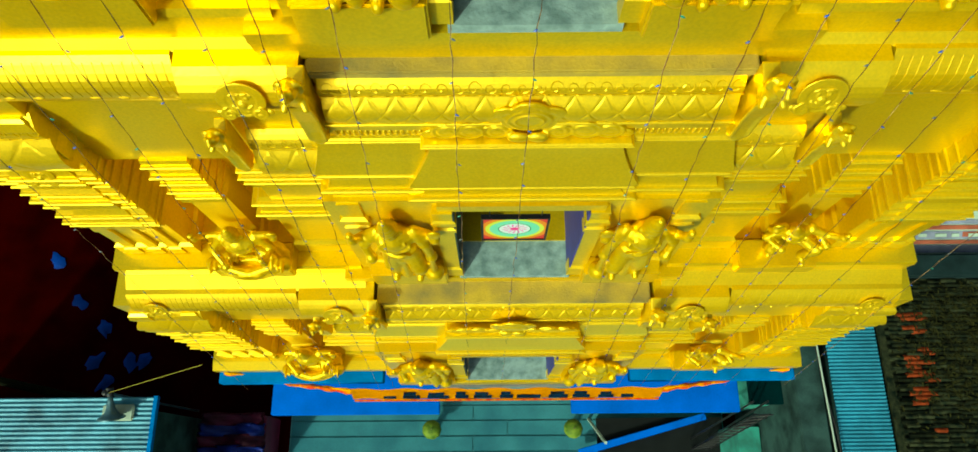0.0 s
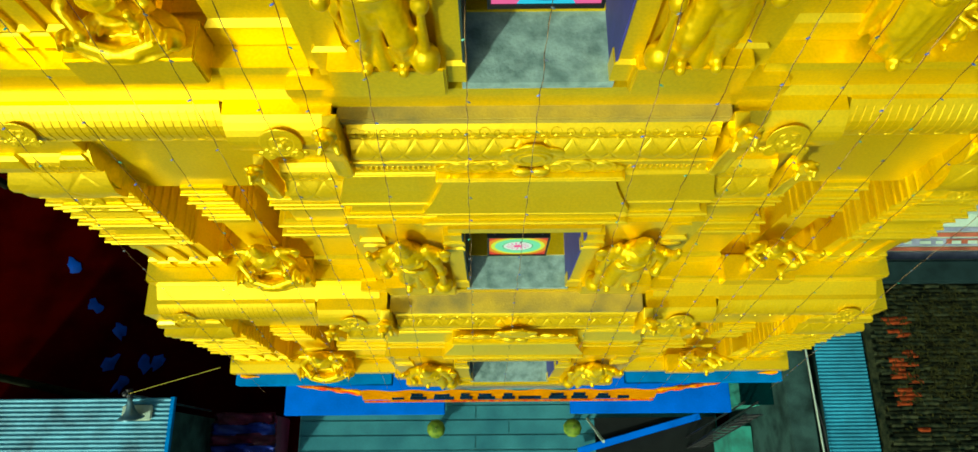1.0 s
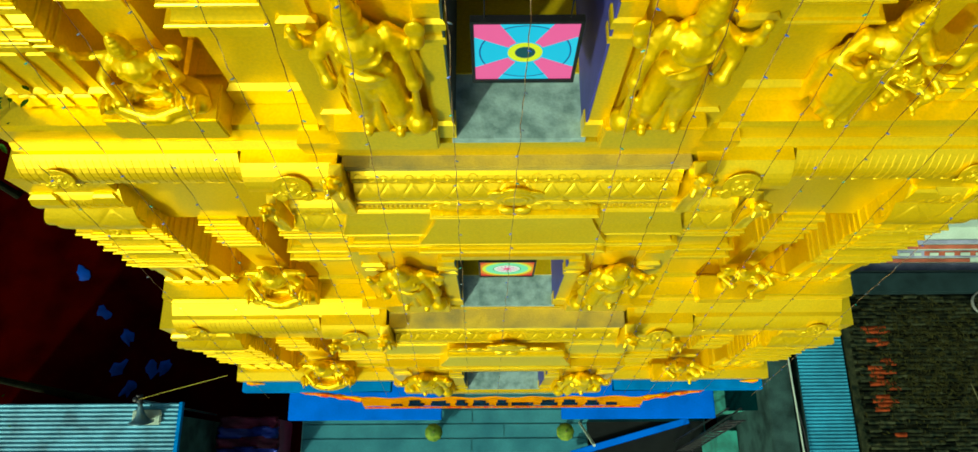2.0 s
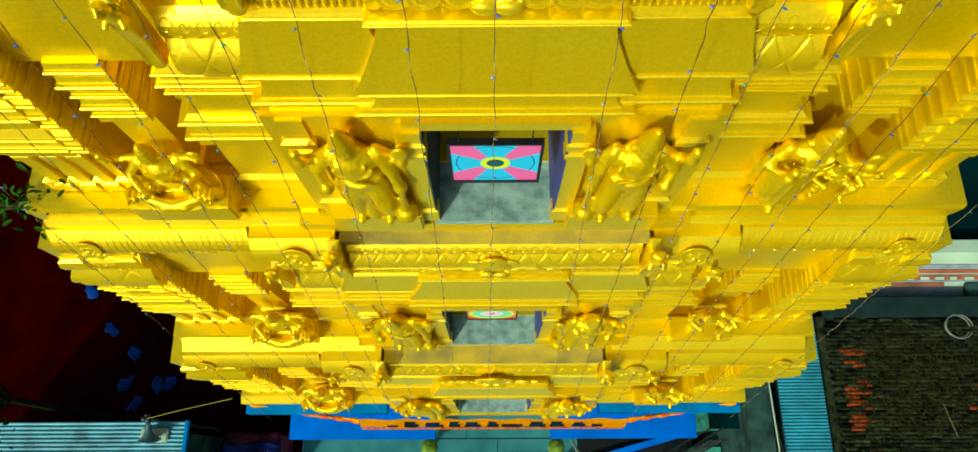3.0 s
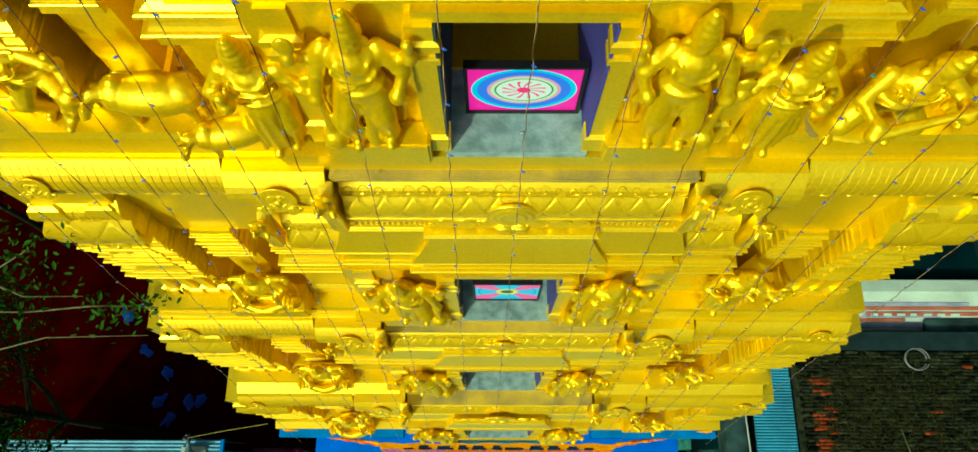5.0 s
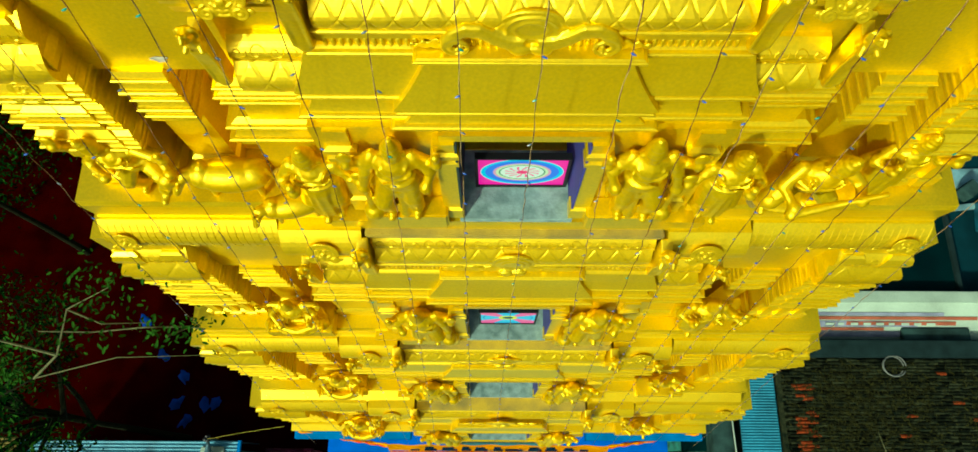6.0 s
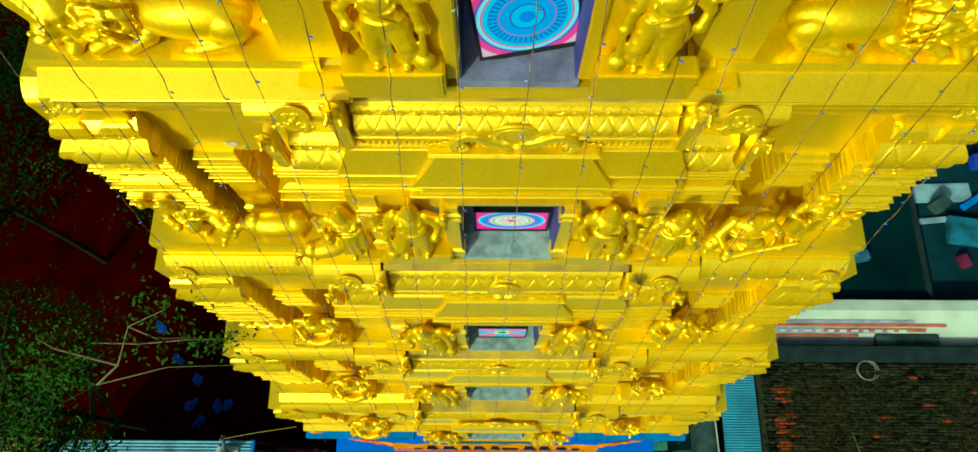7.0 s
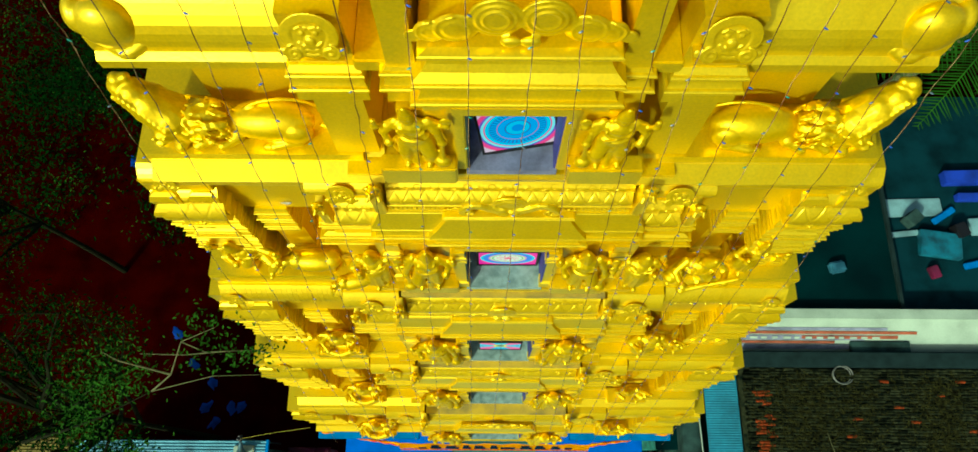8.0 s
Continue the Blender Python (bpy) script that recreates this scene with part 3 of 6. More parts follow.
    for sg in (1, -1):
        a, b = sorted((sg * 1.10 * k, sg * w2))
        bay("plinth", a, b, [(cb + 0.9, zs(2.78)), (y + 0.34, zs(2.79)), (ynext + 0.10, zs(2.85)), (ynext + 0.085, top - 0.05), (ynext + 0.10, top - 0.004), (cb + 0.9, top - 0.004)], tier)
    return tier


for i in range(4):
    storey(i)


def top_storey():
    """The fifth storey: opening, flanking bays, long ledges under a deep cornice."""
    f, y, nh = FLOORS[4], FACE[4], 0.272
    cb, back_y = y + 0.6, BACK - 0.95
    tier = part("storey", box(-2.0, 2.0, y + 0.56, back_y, f + 0.76, f + 2.2), GOLD, tower, "gold-painted top storey wall with a central opening")
    for sg in (1, -1):
        x0, x1 = sorted((sg * (nh + 0.012), sg * 1.98))
        part("side_wall", box(x0, x1, y + 0.56, back_y, f - 0.02, f + 0.76), GOLD, tier)
    part("rear_wall", box(-nh, nh, y + 1.0, back_y, f - 0.02, f + 0.76), GOLD, tier)

    def zs(h):
        return f + h
    for sg in (1, -1):
        x0, x1 = sorted((sg * (nh + 0.012), sg * 0.665))
        bay("front_wall", x0, x1, [(cb, f), (y + 0.03, f), (y + 0.03, f + 0.76), (cb, f + 0.76)], tier)
        a, b = sorted((sg * nh, sg * (nh + 0.012)))
        # shade of the left jamb is in its colour here too
        part("jamb", box(a, b, y + 0.012, y + 0.98, f, f + 0.76), JAMB if sg > 0 else NICHE_WALL, tier, "painted side of the opening")
        a, b = sorted((sg * (nh + 0.012), sg * (nh + 0.08)))
        part("pilaster", box(a, b, y, y + 0.06, f, f + 0.76, 0.008), GOLD, tier)
        a, b = sorted((sg * 0.52, sg * 0.67))
        wrap("eave", a, b, y + 0.10, cb, steps([(0.060, 0.93, 0.017), (0.045, 1.06, 0.015)], zs, 0.78, 1.12), tier)
        bay("frieze", a, b, [(cb, f + 1.08), (y + 0.09, f + 1.08), (y + 0.09, f + 1.7), (cb, f + 1.7)], tier)
        # second bay beyond the slot
        a, b = sorted((sg * 0.86, sg * 1.14))
        bay("bay_wall", a, b, [(cb, f), (y + 0.12, f), (y + 0.12, f + 0.85), (cb, f + 0.85)], tier)
        a, b = sorted((sg * 0.83, sg * 1.19))
        wrap("eave", a, b, y + 0.14, cb, steps([(0.065, 0.86, 0.017), (0.050, 0.98, 0.015)], zs, 0.72, 1.03), tier, flare=0.6)
        a, b = sorted((sg * 0.84, sg * 1.14))
        bay("bay_wall", a, b, [(cb, f + 0.98), (y + 0.15, f + 0.98), (y + 0.12, f + 1.5), (cb, f + 1.5)], tier)
        # long bay behind the lions
        a, b = sorted((sg * 1.10, sg * 2.00))
        bay("bay_wall", a, b, [(y + 1.2, f), (y + 0.50, f), (y + 0.50, f + 0.95), (y + 1.2, f + 0.95)], tier)
        a, b = sorted((sg * 1.13, sg * 2.24))
        lo = f + 0.86
        prof = [(y + 1.2, lo), (y + 0.22, lo), (y + 0.20, lo + 0.03), (y + 0.20, lo + 0.10), (y + 0.24, lo + 0.13)] + arc(y + 0.24, lo + 0.13, y + 0.38, lo + 0.46, 0.05, 7) + [(y + 0.38, lo + 0.46), (y + 0.42, lo + 0.52), (y + 1.2, lo + 0.52)]
        part("cornice", extrusion(prof, a, b), GOLD, tier)
        part("side_cornice", box(min(sg * 2.0, sg * 2.24), max(sg * 2.0, sg * 2.24), y + 1.2, back_y + 0.1, lo, lo + 0.5, 0.03), GOLD, tier)
        medallion(sg * 0.985, y + 0.06, f + 1.42, 0.92, tier)
        bay("plate", *sorted((sg * 0.85, sg * 1.13)), [(cb, f + 1.22), (y + 0.04, f + 1.22), (y + 0.03, f + 1.25), (cb, f + 1.26)], tier)
        part("slot_cap", box(*sorted((sg * 0.66, sg * 0.845)), y + 0.11, cb, f + 1.02, f + 1.12, 0.01), GOLD, tier)
        # curled leaf that clasps the end of the cornice
        bm = bmesh.new()
        add_ball(bm, (sg * 2.10, y + 0.30, lo + 0.30), 0.17, (0.95, 0.62, 1.0), 20, 14)
        add_ball(bm, (sg * 2.23, y + 0.34, lo + 0.34), 0.10, (0.7, 1.1, 1.2), 16, 10)
        for q in range(7):
            t = q / 6
            add_ball(bm, (sg * (1.97 + 0.22 * t), y + 0.21 + 0.10 * abs(t - 0.4), lo + 0.17 - 0.04 * math.sin(math.pi * t)), 0.035, (1, 0.7, 1.2), 10, 7)
        leaf = moulded(bm, "corner_leaf", 0.012)
        leaf.materials.clear()
        leaf.materials.append(GOLD)
        ob = new("corner_leaf", leaf)
        ob.parent = tier
        ob["label"] = "gold curled leaf at the cornice end"
        # row of leaves along the cornice
        bm = bmesh.new()
        for q in range(9):
            x = sg * (1.22 + 0.11 * q)
            add_tube(bm, [(x + 0.042 * math.cos(t), y + 0.335 + 0.05 * math.sin(t), lo + 0.36 + 0.085 * math.sin(t)) for t in [k * math.pi / 8 for k in range(9)]], 0.006, 5)
            add_tube(bm, [(x + 0.022 * math.cos(t), y + 0.332 + 0.03 * math.sin(t), lo + 0.365 + 0.05 * math.sin(t)) for t in [k * math.pi / 6 for k in range(7)]], 0.005, 5)
        tagged(part("leaf_band", bm, GOLD, tier), kind="stuff")
        # ledge on which the lions lie
        a, b = sorted((sg * 0.84, sg * 2.39))
        part("plinth", extrusion([(y + 1.4, f - 0.27), (y + 0.03, f - 0.27), (y - 0.002, f - 0.25), (y - 0.004, f - 0.225), (y + 0.025, f - 0.205), (y + 0.025, f - 0.175), (y - 0.03, f - 0.16), (y - 0.04, f - 0.135), (y + 0.22, f - 0.012), (y + 1.4, f - 0.012)], a, b), GOLD, tier)
    part("sill", box(-nh - 0.02, nh + 0.02, y - 0.006, y + 1.0, f - 0.06, f), FLOOR_VIOLET, tier, "violet-grey cement floor of the opening")
    # room depth: shade painted as a near-black back
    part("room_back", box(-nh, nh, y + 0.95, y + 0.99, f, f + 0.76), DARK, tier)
    part("lintel", box(-nh - 0.08, nh + 0.08, y - 0.01, y + 0.30, f + 0.762, f + 0.84), GOLD, tier)
    wrap("eave", -0.43, 0.43, y + 0.06, cb, steps([(0.105, 0.925, 0.020), (0.090, 1.085, 0.017)], zs, 0.80, 1.13)[:-1] + [(0.085 * math.exp(-2.5 * s), f + 1.13 + 0.17 * s) for s in (0.0, 0.25, 0.5, 0.75, 1.0)], tier, flare=1.3)
    wrap("plate", -0.44, 0.44, y + 0.04, cb, [(0.0, f + 1.29), (0.03, f + 1.31)] + roll(0.055, f + 1.335, 0.018) + [(0.0, f + 1.36)], tier)
    crest(0.46, y + 0.04, f + 1.36, 0.42, tier, 4)
    part("roof", extrusion([(y + 0.2, f + 2.2)] + arc(y + 0.2, f + 2.2, (y + back_y) / 2, f + 3.4, 0.25, 8) + [((y + back_y) / 2, f + 3.4), (back_y - 0.2, f + 2.2)], -1.9, 1.9), GOLD, tier, "plain gold barrel roof")
    return tier


top_storey()

# places where the paint has come off
CHIP = material("chipped_plaster", (0.55, 0.52, 0.40), 0.9, vary=0.4, scale=30)


def chip(x, y, z, w, h, up, seed, mat):
    """Irregular flake of bare plaster, on a wall or, with up, on a ledge."""
    rnd = random.Random(seed)
    bm = bmesh.new()
    ring = []
    for q in range(14):
        a, r = q * math.pi / 7, rnd.uniform(0.55, 1.0)
        u, v = w * r * math.cos(a), h * r * math.sin(a)
        ring.append(bm.verts.new((x + u, y + v, z) if up else (x + u, y, z + v)))
    face = bm.faces.new(ring)
    ext = bmesh.ops.extrude_face_region(bm, geom=[face])
    bmesh.ops.translate(bm, vec=(0, 0, 0.004) if up else (0, -0.004, 0), verts=[g for g in ext["geom"] if isinstance(g, bmesh.types.BMVert)])
    bmesh.ops.recalc_face_normals(bm, faces=bm.faces)
    part("bare_patch", bm, mat, tower, "patch where the gold paint has come off")


chip(-1.776, 0.616, 16.945, 0.055, 0.030, False, 1, CHIP)
chip(1.53, 0.40, 15.677, 0.07, 0.10, True, 2, CEMENT)
chip(0.78, 0.27, 15.623, 0.05, 0.03, True, 3, CHIP)

# base of the tower under the gold storeys
base = part("base", box(-4.05, 4.05, -0.30, 5.0, 0.0, 5.25), STONE, tower, "dark stone base of the tower")
part("base_ledge", extrusion([(5.0, 5.25), (-0.50, 5.25), (-0.62, 5.30), (-0.62, 5.47), (-0.50, 5.495), (5.0, 5.495)], -4.06, 4.06), GOLD, tower)
part("platform", box(-1.66, 1.66, -0.70, 0.0, 5.20, 5.488, 0.015), GOLD, tower, "gold platform under the guardians")
part("platform", box(-1.50, 1.50, -0.80, 0.0, 5.16, 5.43, 0.015), GOLD, tower)
for sg in (1, -1):
    a, b = sorted((sg * 1.74, sg * 4.06))
    part("blue_ledge", box(a, b, -0.76, -0.302, 5.02, 5.20, 0.01), BLUE_PALE, tower, "sky-blue painted concrete ledge")
    a, b = sorted((sg * 1.02, sg * 3.62))
    part("blue_canopy", box(a, b, -1.12, -0.302, 3.95, 4.08, 0.01), BLUE, tower, "bright blue painted concrete canopy")


# ---- statues on the ledges (each one plain mesh) ----
def mirrored(me, name):
    m2 = me.copy()
    m2.name = name
    m2.transform(Matrix.Diagonal((-1, 1, 1, 1)))
    m2.flip_normals()
    return m2


def body(bm, hip, chest, head, girth=1.0):
    """Trunk, neck, head, tall crown, belt and necklaces of a carved figure one metre tall."""
    hip, chest, head = Vector(hip), Vector(chest), Vector(head)
    limb(bm, [hip, hip.lerp(chest, 0.5), chest], [0.095 * girth, 0.075 * girth, 0.10 * girth])
    add_ball(bm, hip, 0.10 * girth, (1.25, 0.95, 0.9))
    add_ball(bm, chest, 0.105 * girth, (1.35, 0.85, 0.85))
    limb(bm, [chest, head], [0.05, 0.045])
    add_ball(bm, head, 0.068, (0.95, 1.0, 1.15))
    add_ball(bm, head + Vector((0, -0.062, -0.005)), 0.016)
    up = (head - chest).normalized()
    for s, r in ((0.055, 0.075), (0.085, 0.066), (0.12, 0.056), (0.155, 0.042), (0.185, 0.026)):
        add_ball(bm, head + up * s, r, (1, 1, 0.45))
    for sg in (1, -1):
        add_ball(bm, head + Vector((sg * 0.07, 0.0, -0.02)), 0.024)
        add_ball(bm, head + Vector((sg * 0.03, -0.055, 0.015)), 0.012)
    for r, dz, dy in ((0.075, 0.045, 0.02), (0.10, 0.0, 0.0)):
        ring = [chest + Vector((r * 1.15 * math.cos(a), -0.075 - 0.02 * abs(math.sin(a)), dz + r * 0.75 * math.sin(a))) for a in [math.pi + q * math.pi / 8 for q in range(9)]]
        add_tube(bm, ring, 0.011, 6)
    belt = [hip + Vector((0.125 * math.cos(a), 0.10 * math.sin(a), 0.03)) for a in [q * math.pi / 8 for q in range(17)]]
    add_tube(bm, belt, 0.016, 6)
    add_tube(bm, [chest + Vector((-0.10, -0.06, 0.05)), chest + Vector((0, -0.10, -0.10)), hip + Vector((0.09, -0.09, 0.04))], 0.009, 6)


def arm(bm, a, b, c, r=0.041, held=None):
    limb(bm, [a, b, c], [r * 1.15, r, r * 0.8])
    a, b, c = Vector(a), Vector(b), Vector(c)
    add_ball(bm, c, r * 1.15)
    for s in (0.35, 0.8):
        add_ball(bm, a.lerp(b, s), r * 1.22, (1, 1, 0.45))
    if held == "disc":
        add_ball(bm, c + Vector((0, 0, 0.07)), 0.055, (1, 0.35, 1))
    if held == "bud":
        limb(bm, [c, c + Vector((0, -0.01, 0.09))], [0.018, 0.03])


def leg(bm, hip, knee, foot, r=0.066):
    """Draped leg: a smooth tapering limb with shallow hanging folds in front, a cuff and a bare foot."""
    limb(bm, [hip, knee, foot], [r * 1.3, r * 1.1, r * 0.78])
    h, k, f = Vector(hip), Vector(knee), Vector(foot)
    limb(bm, [f, f + Vector((0.0, -0.09, -0.012))], [0.036, 0.03])
    for q in range(4):
        s = 0.35 + 0.42 * q
        c = h.lerp(k, s) if s < 1 else k.lerp(f, s - 1)
        d = r * (1.25 - 0.2 * s)
        add_tube(bm, [c + Vector((-d * 0.7, -d * 0.65, 0.055)), c + Vector((-d * 0.35, -d * 0.92, 0.01)), c + Vector((0.1 * d, -d * 1.0, -0.03)), c + Vector((d * 0.5, -d * 0.85, 0.0)), c + Vector((d * 0.8, -d * 0.5, 0.04))], 0.006, 6)
    add_ball(bm, k.lerp(f, 0.9), r * 0.95, (1, 1, 0.35))


def guardian_mesh():
    bm = bmesh.new()
    body(bm, (0, -0.06, 0.47), (-0.01, -0.07, 0.68), (-0.02, -0.09, 0.83), 1.08)
    leg(bm, (-0.07, -0.06, 0.44), (-0.085, -0.10, 0.25), (-0.09, -0.07, 0.04))
    leg(bm, (0.07, -0.06, 0.44), (0.12, -0.14, 0.26), (0.10, -0.08, 0.04))
    limb(bm, [(0, -0.10, 0.42), (0, -0.11, 0.20), (0.0, -0.11, 0.03)], [0.028, 0.03, 0.048])
    arm(bm, (0.14, -0.06, 0.71), (0.20, -0.10, 0.58), (0.23, -0.13, 0.44))
    arm(bm, (0.13, -0.05, 0.73), (0.24, -0.06, 0.66), (0.28, -0.12, 0.74), 0.037, "disc")
    arm(bm, (-0.14, -0.06, 0.71), (-0.24, -0.09, 0.60), (-0.20, -0.16, 0.50))
    arm(bm, (-0.13, -0.05, 0.73), (-0.24, -0.06, 0.66), (-0.29, -0.12, 0.74), 0.037, "bud")
    limb(bm, [(0.23, -0.13, 0.50), (0.225, -0.13, 0.30), (0.22, -0.13, 0.12)], [0.020, 0.024, 0.034])
    add_ball(bm, (0.22, -0.13, 0.085), 0.080)
    limb(bm, [(-0.07, -0.075, 0.45), (0, -0.08, 0.34), (0.07, -0.075, 0.45)], [0.075, 0.07, 0.075])
    for sg in (1, -1):
        limb(bm, [(sg * 0.12, -0.04, 0.46), (sg * 0.20, -0.03, 0.30), (sg * 0.17, -0.02, 0.10)], [0.03, 0.028, 0.018])
    return moulded(bm, "guardian", 0.0105)


def seated_mesh():
    bm = bmesh.new()
    body(bm, (0, -0.08, 0.16), (0, -0.10, 0.42), (0, -0.11, 0.60), 1.15)
    for sg in (1, -1):
        limb(bm, [(sg * 0.09, -0.10, 0.13), (sg * 0.32, -0.22, 0.10), (sg * 0.02, -0.30, 0.07)], [0.09, 0.075, 0.055])
        add_ball(bm, (sg * -0.06, -0.31, 0.07), 0.05, (1.6, 0.9, 0.8))
        for q in range(6):
            add_ball(bm, (sg * (0.10 + 0.045 * q), -0.17 - 0.02 * q, 0.16), 0.05, (0.28, 1.4, 0.8))
    arm(bm, (0.15, -0.08, 0.46), (0.26, -0.14, 0.32), (0.22, -0.28, 0.36), 0.038, "bud")
    arm(bm, (-0.15, -0.08, 0.46), (-0.27, -0.14, 0.32), (-0.16, -0.28, 0.24), 0.038)
    arm(bm, (0.14, -0.06, 0.48), (0.30, -0.06, 0.46), (0.34, -0.12, 0.56), 0.032, "disc")
    arm(bm, (-0.14, -0.06, 0.48), (-0.30, -0.06, 0.46), (-0.34, -0.12, 0.56), 0.032, "bud")
    add_ball(bm, (0, -0.14, 0.03), 0.30, (1.2, 0.75, 0.16), 20, 8)
    return moulded(bm, "seated_deity", 0.0105)


def dancer_mesh():
    bm = bmesh.new()
    body(bm, (0.0, -0.08, 0.46), (-0.05, -0.12, 0.66), (-0.10, -0.15, 0.80))
    leg(bm, (-0.07, -0.08, 0.43), (-0.14, -0.16, 0.24), (-0.10, -0.08, 0.04))
    leg(bm, (0.07, -0.08, 0.44), (0.24, -0.22, 0.40), (0.16, -0.24, 0.22))
    arm(bm, (0.10, -0.11, 0.69), (0.26, -0.16, 0.66), (0.36, -0.22, 0.76), held="bud")
    arm(bm, (-0.18, -0.11, 0.68), (-0.30, -0.14, 0.54), (-0.16, -0.26, 0.52))
    arm(bm, (0.10, -0.09, 0.70), (0.22, -0.10, 0.56), (0.30, -0.22, 0.50))
    arm(bm, (-0.18, -0.09, 0.71), (-0.32, -0.12, 0.76), (-0.34, -0.18, 0.90), held="disc")
    limb(bm, [(0.05, -0.06, 0.40), (0.02, -0.04, 0.20), (0.10, -0.05, 0.03)], [0.05, 0.04, 0.03])
    return moulded(bm, "dancer", 0.0105)


def attendant_mesh():
    bm = bmesh.new()
    body(bm, (0.02, -0.07, 0.47), (0, -0.09, 0.68), (0.0, -0.11, 0.83), 0.95)
    leg(bm, (-0.06, -0.07, 0.44), (-0.07, -0.11, 0.25), (-0.06, -0.07, 0.04))
    leg(bm, (0.08, -0.07, 0.44), (0.10, -0.12, 0.25), (0.03, -0.12, 0.05))
    arm(bm, (0.13, -0.08, 0.70), (0.22, -0.12, 0.56), (0.12, -0.22, 0.60), held="bud")
    arm(bm, (-0.13, -0.08, 0.70), (-0.24, -0.12, 0.58), (-0.30, -0.18, 0.68), held="disc")
    limb(bm, [(0.10, -0.03, 0.60), (0.19, -0.02, 0.40), (0.16, -0.02, 0.06)], [0.025, 0.04, 0.03])
    limb(bm, [(0.02, -0.07, 0.42), (0.02, -0.08, 0.26), (0.02, -0.08, 0.10)], [0.125, 0.12, 0.115])
    for q in range(7):
        t = -1.35 + q * 0.45
        add_tube(bm, [(0.02 + 0.12 * math.sin(t), -0.07 - 0.12 * math.cos(t), 0.42), (0.02 + 0.122 * math.sin(t), -0.08 - 0.12 * math.cos(t), 0.26), (0.02 + 0.125 * math.sin(t), -0.08 - 0.12 * math.cos(t), 0.07)], 0.010, 6)
    return moulded(bm, "attendant", 0.0105)


def horn_player_mesh():
    bm = bmesh.new()
    body(bm, (0.0, -0.10, 0.40), (0.02, -0.14, 0.60), (0.04, -0.17, 0.74))
    leg(bm, (-0.07, -0.09, 0.38), (-0.20, -0.18, 0.24), (-0.18, -0.10, 0.04))
    leg(bm, (0.07, -0.09, 0.38), (0.18, -0.18, 0.24), (0.14, -0.10, 0.04))
    arm(bm, (0.15, -0.12, 0.62), (0.26, -0.20, 0.54), (0.22, -0.32, 0.58))
    arm(bm, (-0.12, -0.12, 0.62), (-0.22, -0.20, 0.52), (-0.16, -0.34, 0.50))
    limb(bm, [(-0.16, -0.37, 0.47), (0.06, -0.34, 0.55), (0.34, -0.31, 0.66)], [0.036, 0.026, 0.018])
    add_ball(bm, (-0.17, -0.37, 0.465), 0.045)
    add_ball(bm, (0, -0.06, 0.03), 0.22, (1.2, 0.7, 0.2))
    return moulded(bm, "horn_player", 0.0105)


def cow_mesh():
    """Standing cow, one metre long, head towards -x."""
    bm = bmesh.new()
    add_ball(bm, (0.06, -0.02, 0.41), 0.195, (2.15, 1.0, 1.0), 28, 18)
    add_ball(bm, (0.32, 0.0, 0.42), 0.165, (1.0, 1.0, 1.05), 18, 12)
    add_ball(bm, (-0.22, -0.02, 0.43), 0.165, (1.0, 0.95, 1.1), 18, 12)
    limb(bm, [(-0.22, -0.02, 0.46), (-0.38, -0.07, 0.52), (-0.44, -0.12, 0.50)], [0.11, 0.085, 0.075])
    limb(bm, [(-0.44, -0.12, 0.50), (-0.50, -0.20, 0.36)], [0.075, 0.045])
    add_ball(bm, (-0.20, -0.01, 0.58), 0.075)
    for x, y in ((0.30, -0.08), (0.30, 0.08), (-0.22, -0.08), (-0.22, 0.08)):
        limb(bm, [(x, y, 0.34), (x + 0.02, y, 0.18), (x, y, 0.03)], [0.065, 0.042, 0.036])
    for sg in (1, -1):
        limb(bm, [(-0.44, -0.12 + sg * 0.04, 0.57), (-0.46, -0.12 + sg * 0.09, 0.65)], [0.022, 0.012])
        add_ball(bm, (-0.42, -0.12 + sg * 0.10, 0.53), 0.035, (0.7, 1.3, 0.5))
    limb(bm, [(0.47, 0, 0.50), (0.52, -0.03, 0.34), (0.50, -0.03, 0.16)], [0.02, 0.015, 0.025])
    return moulded(bm, "cow", 0.012)


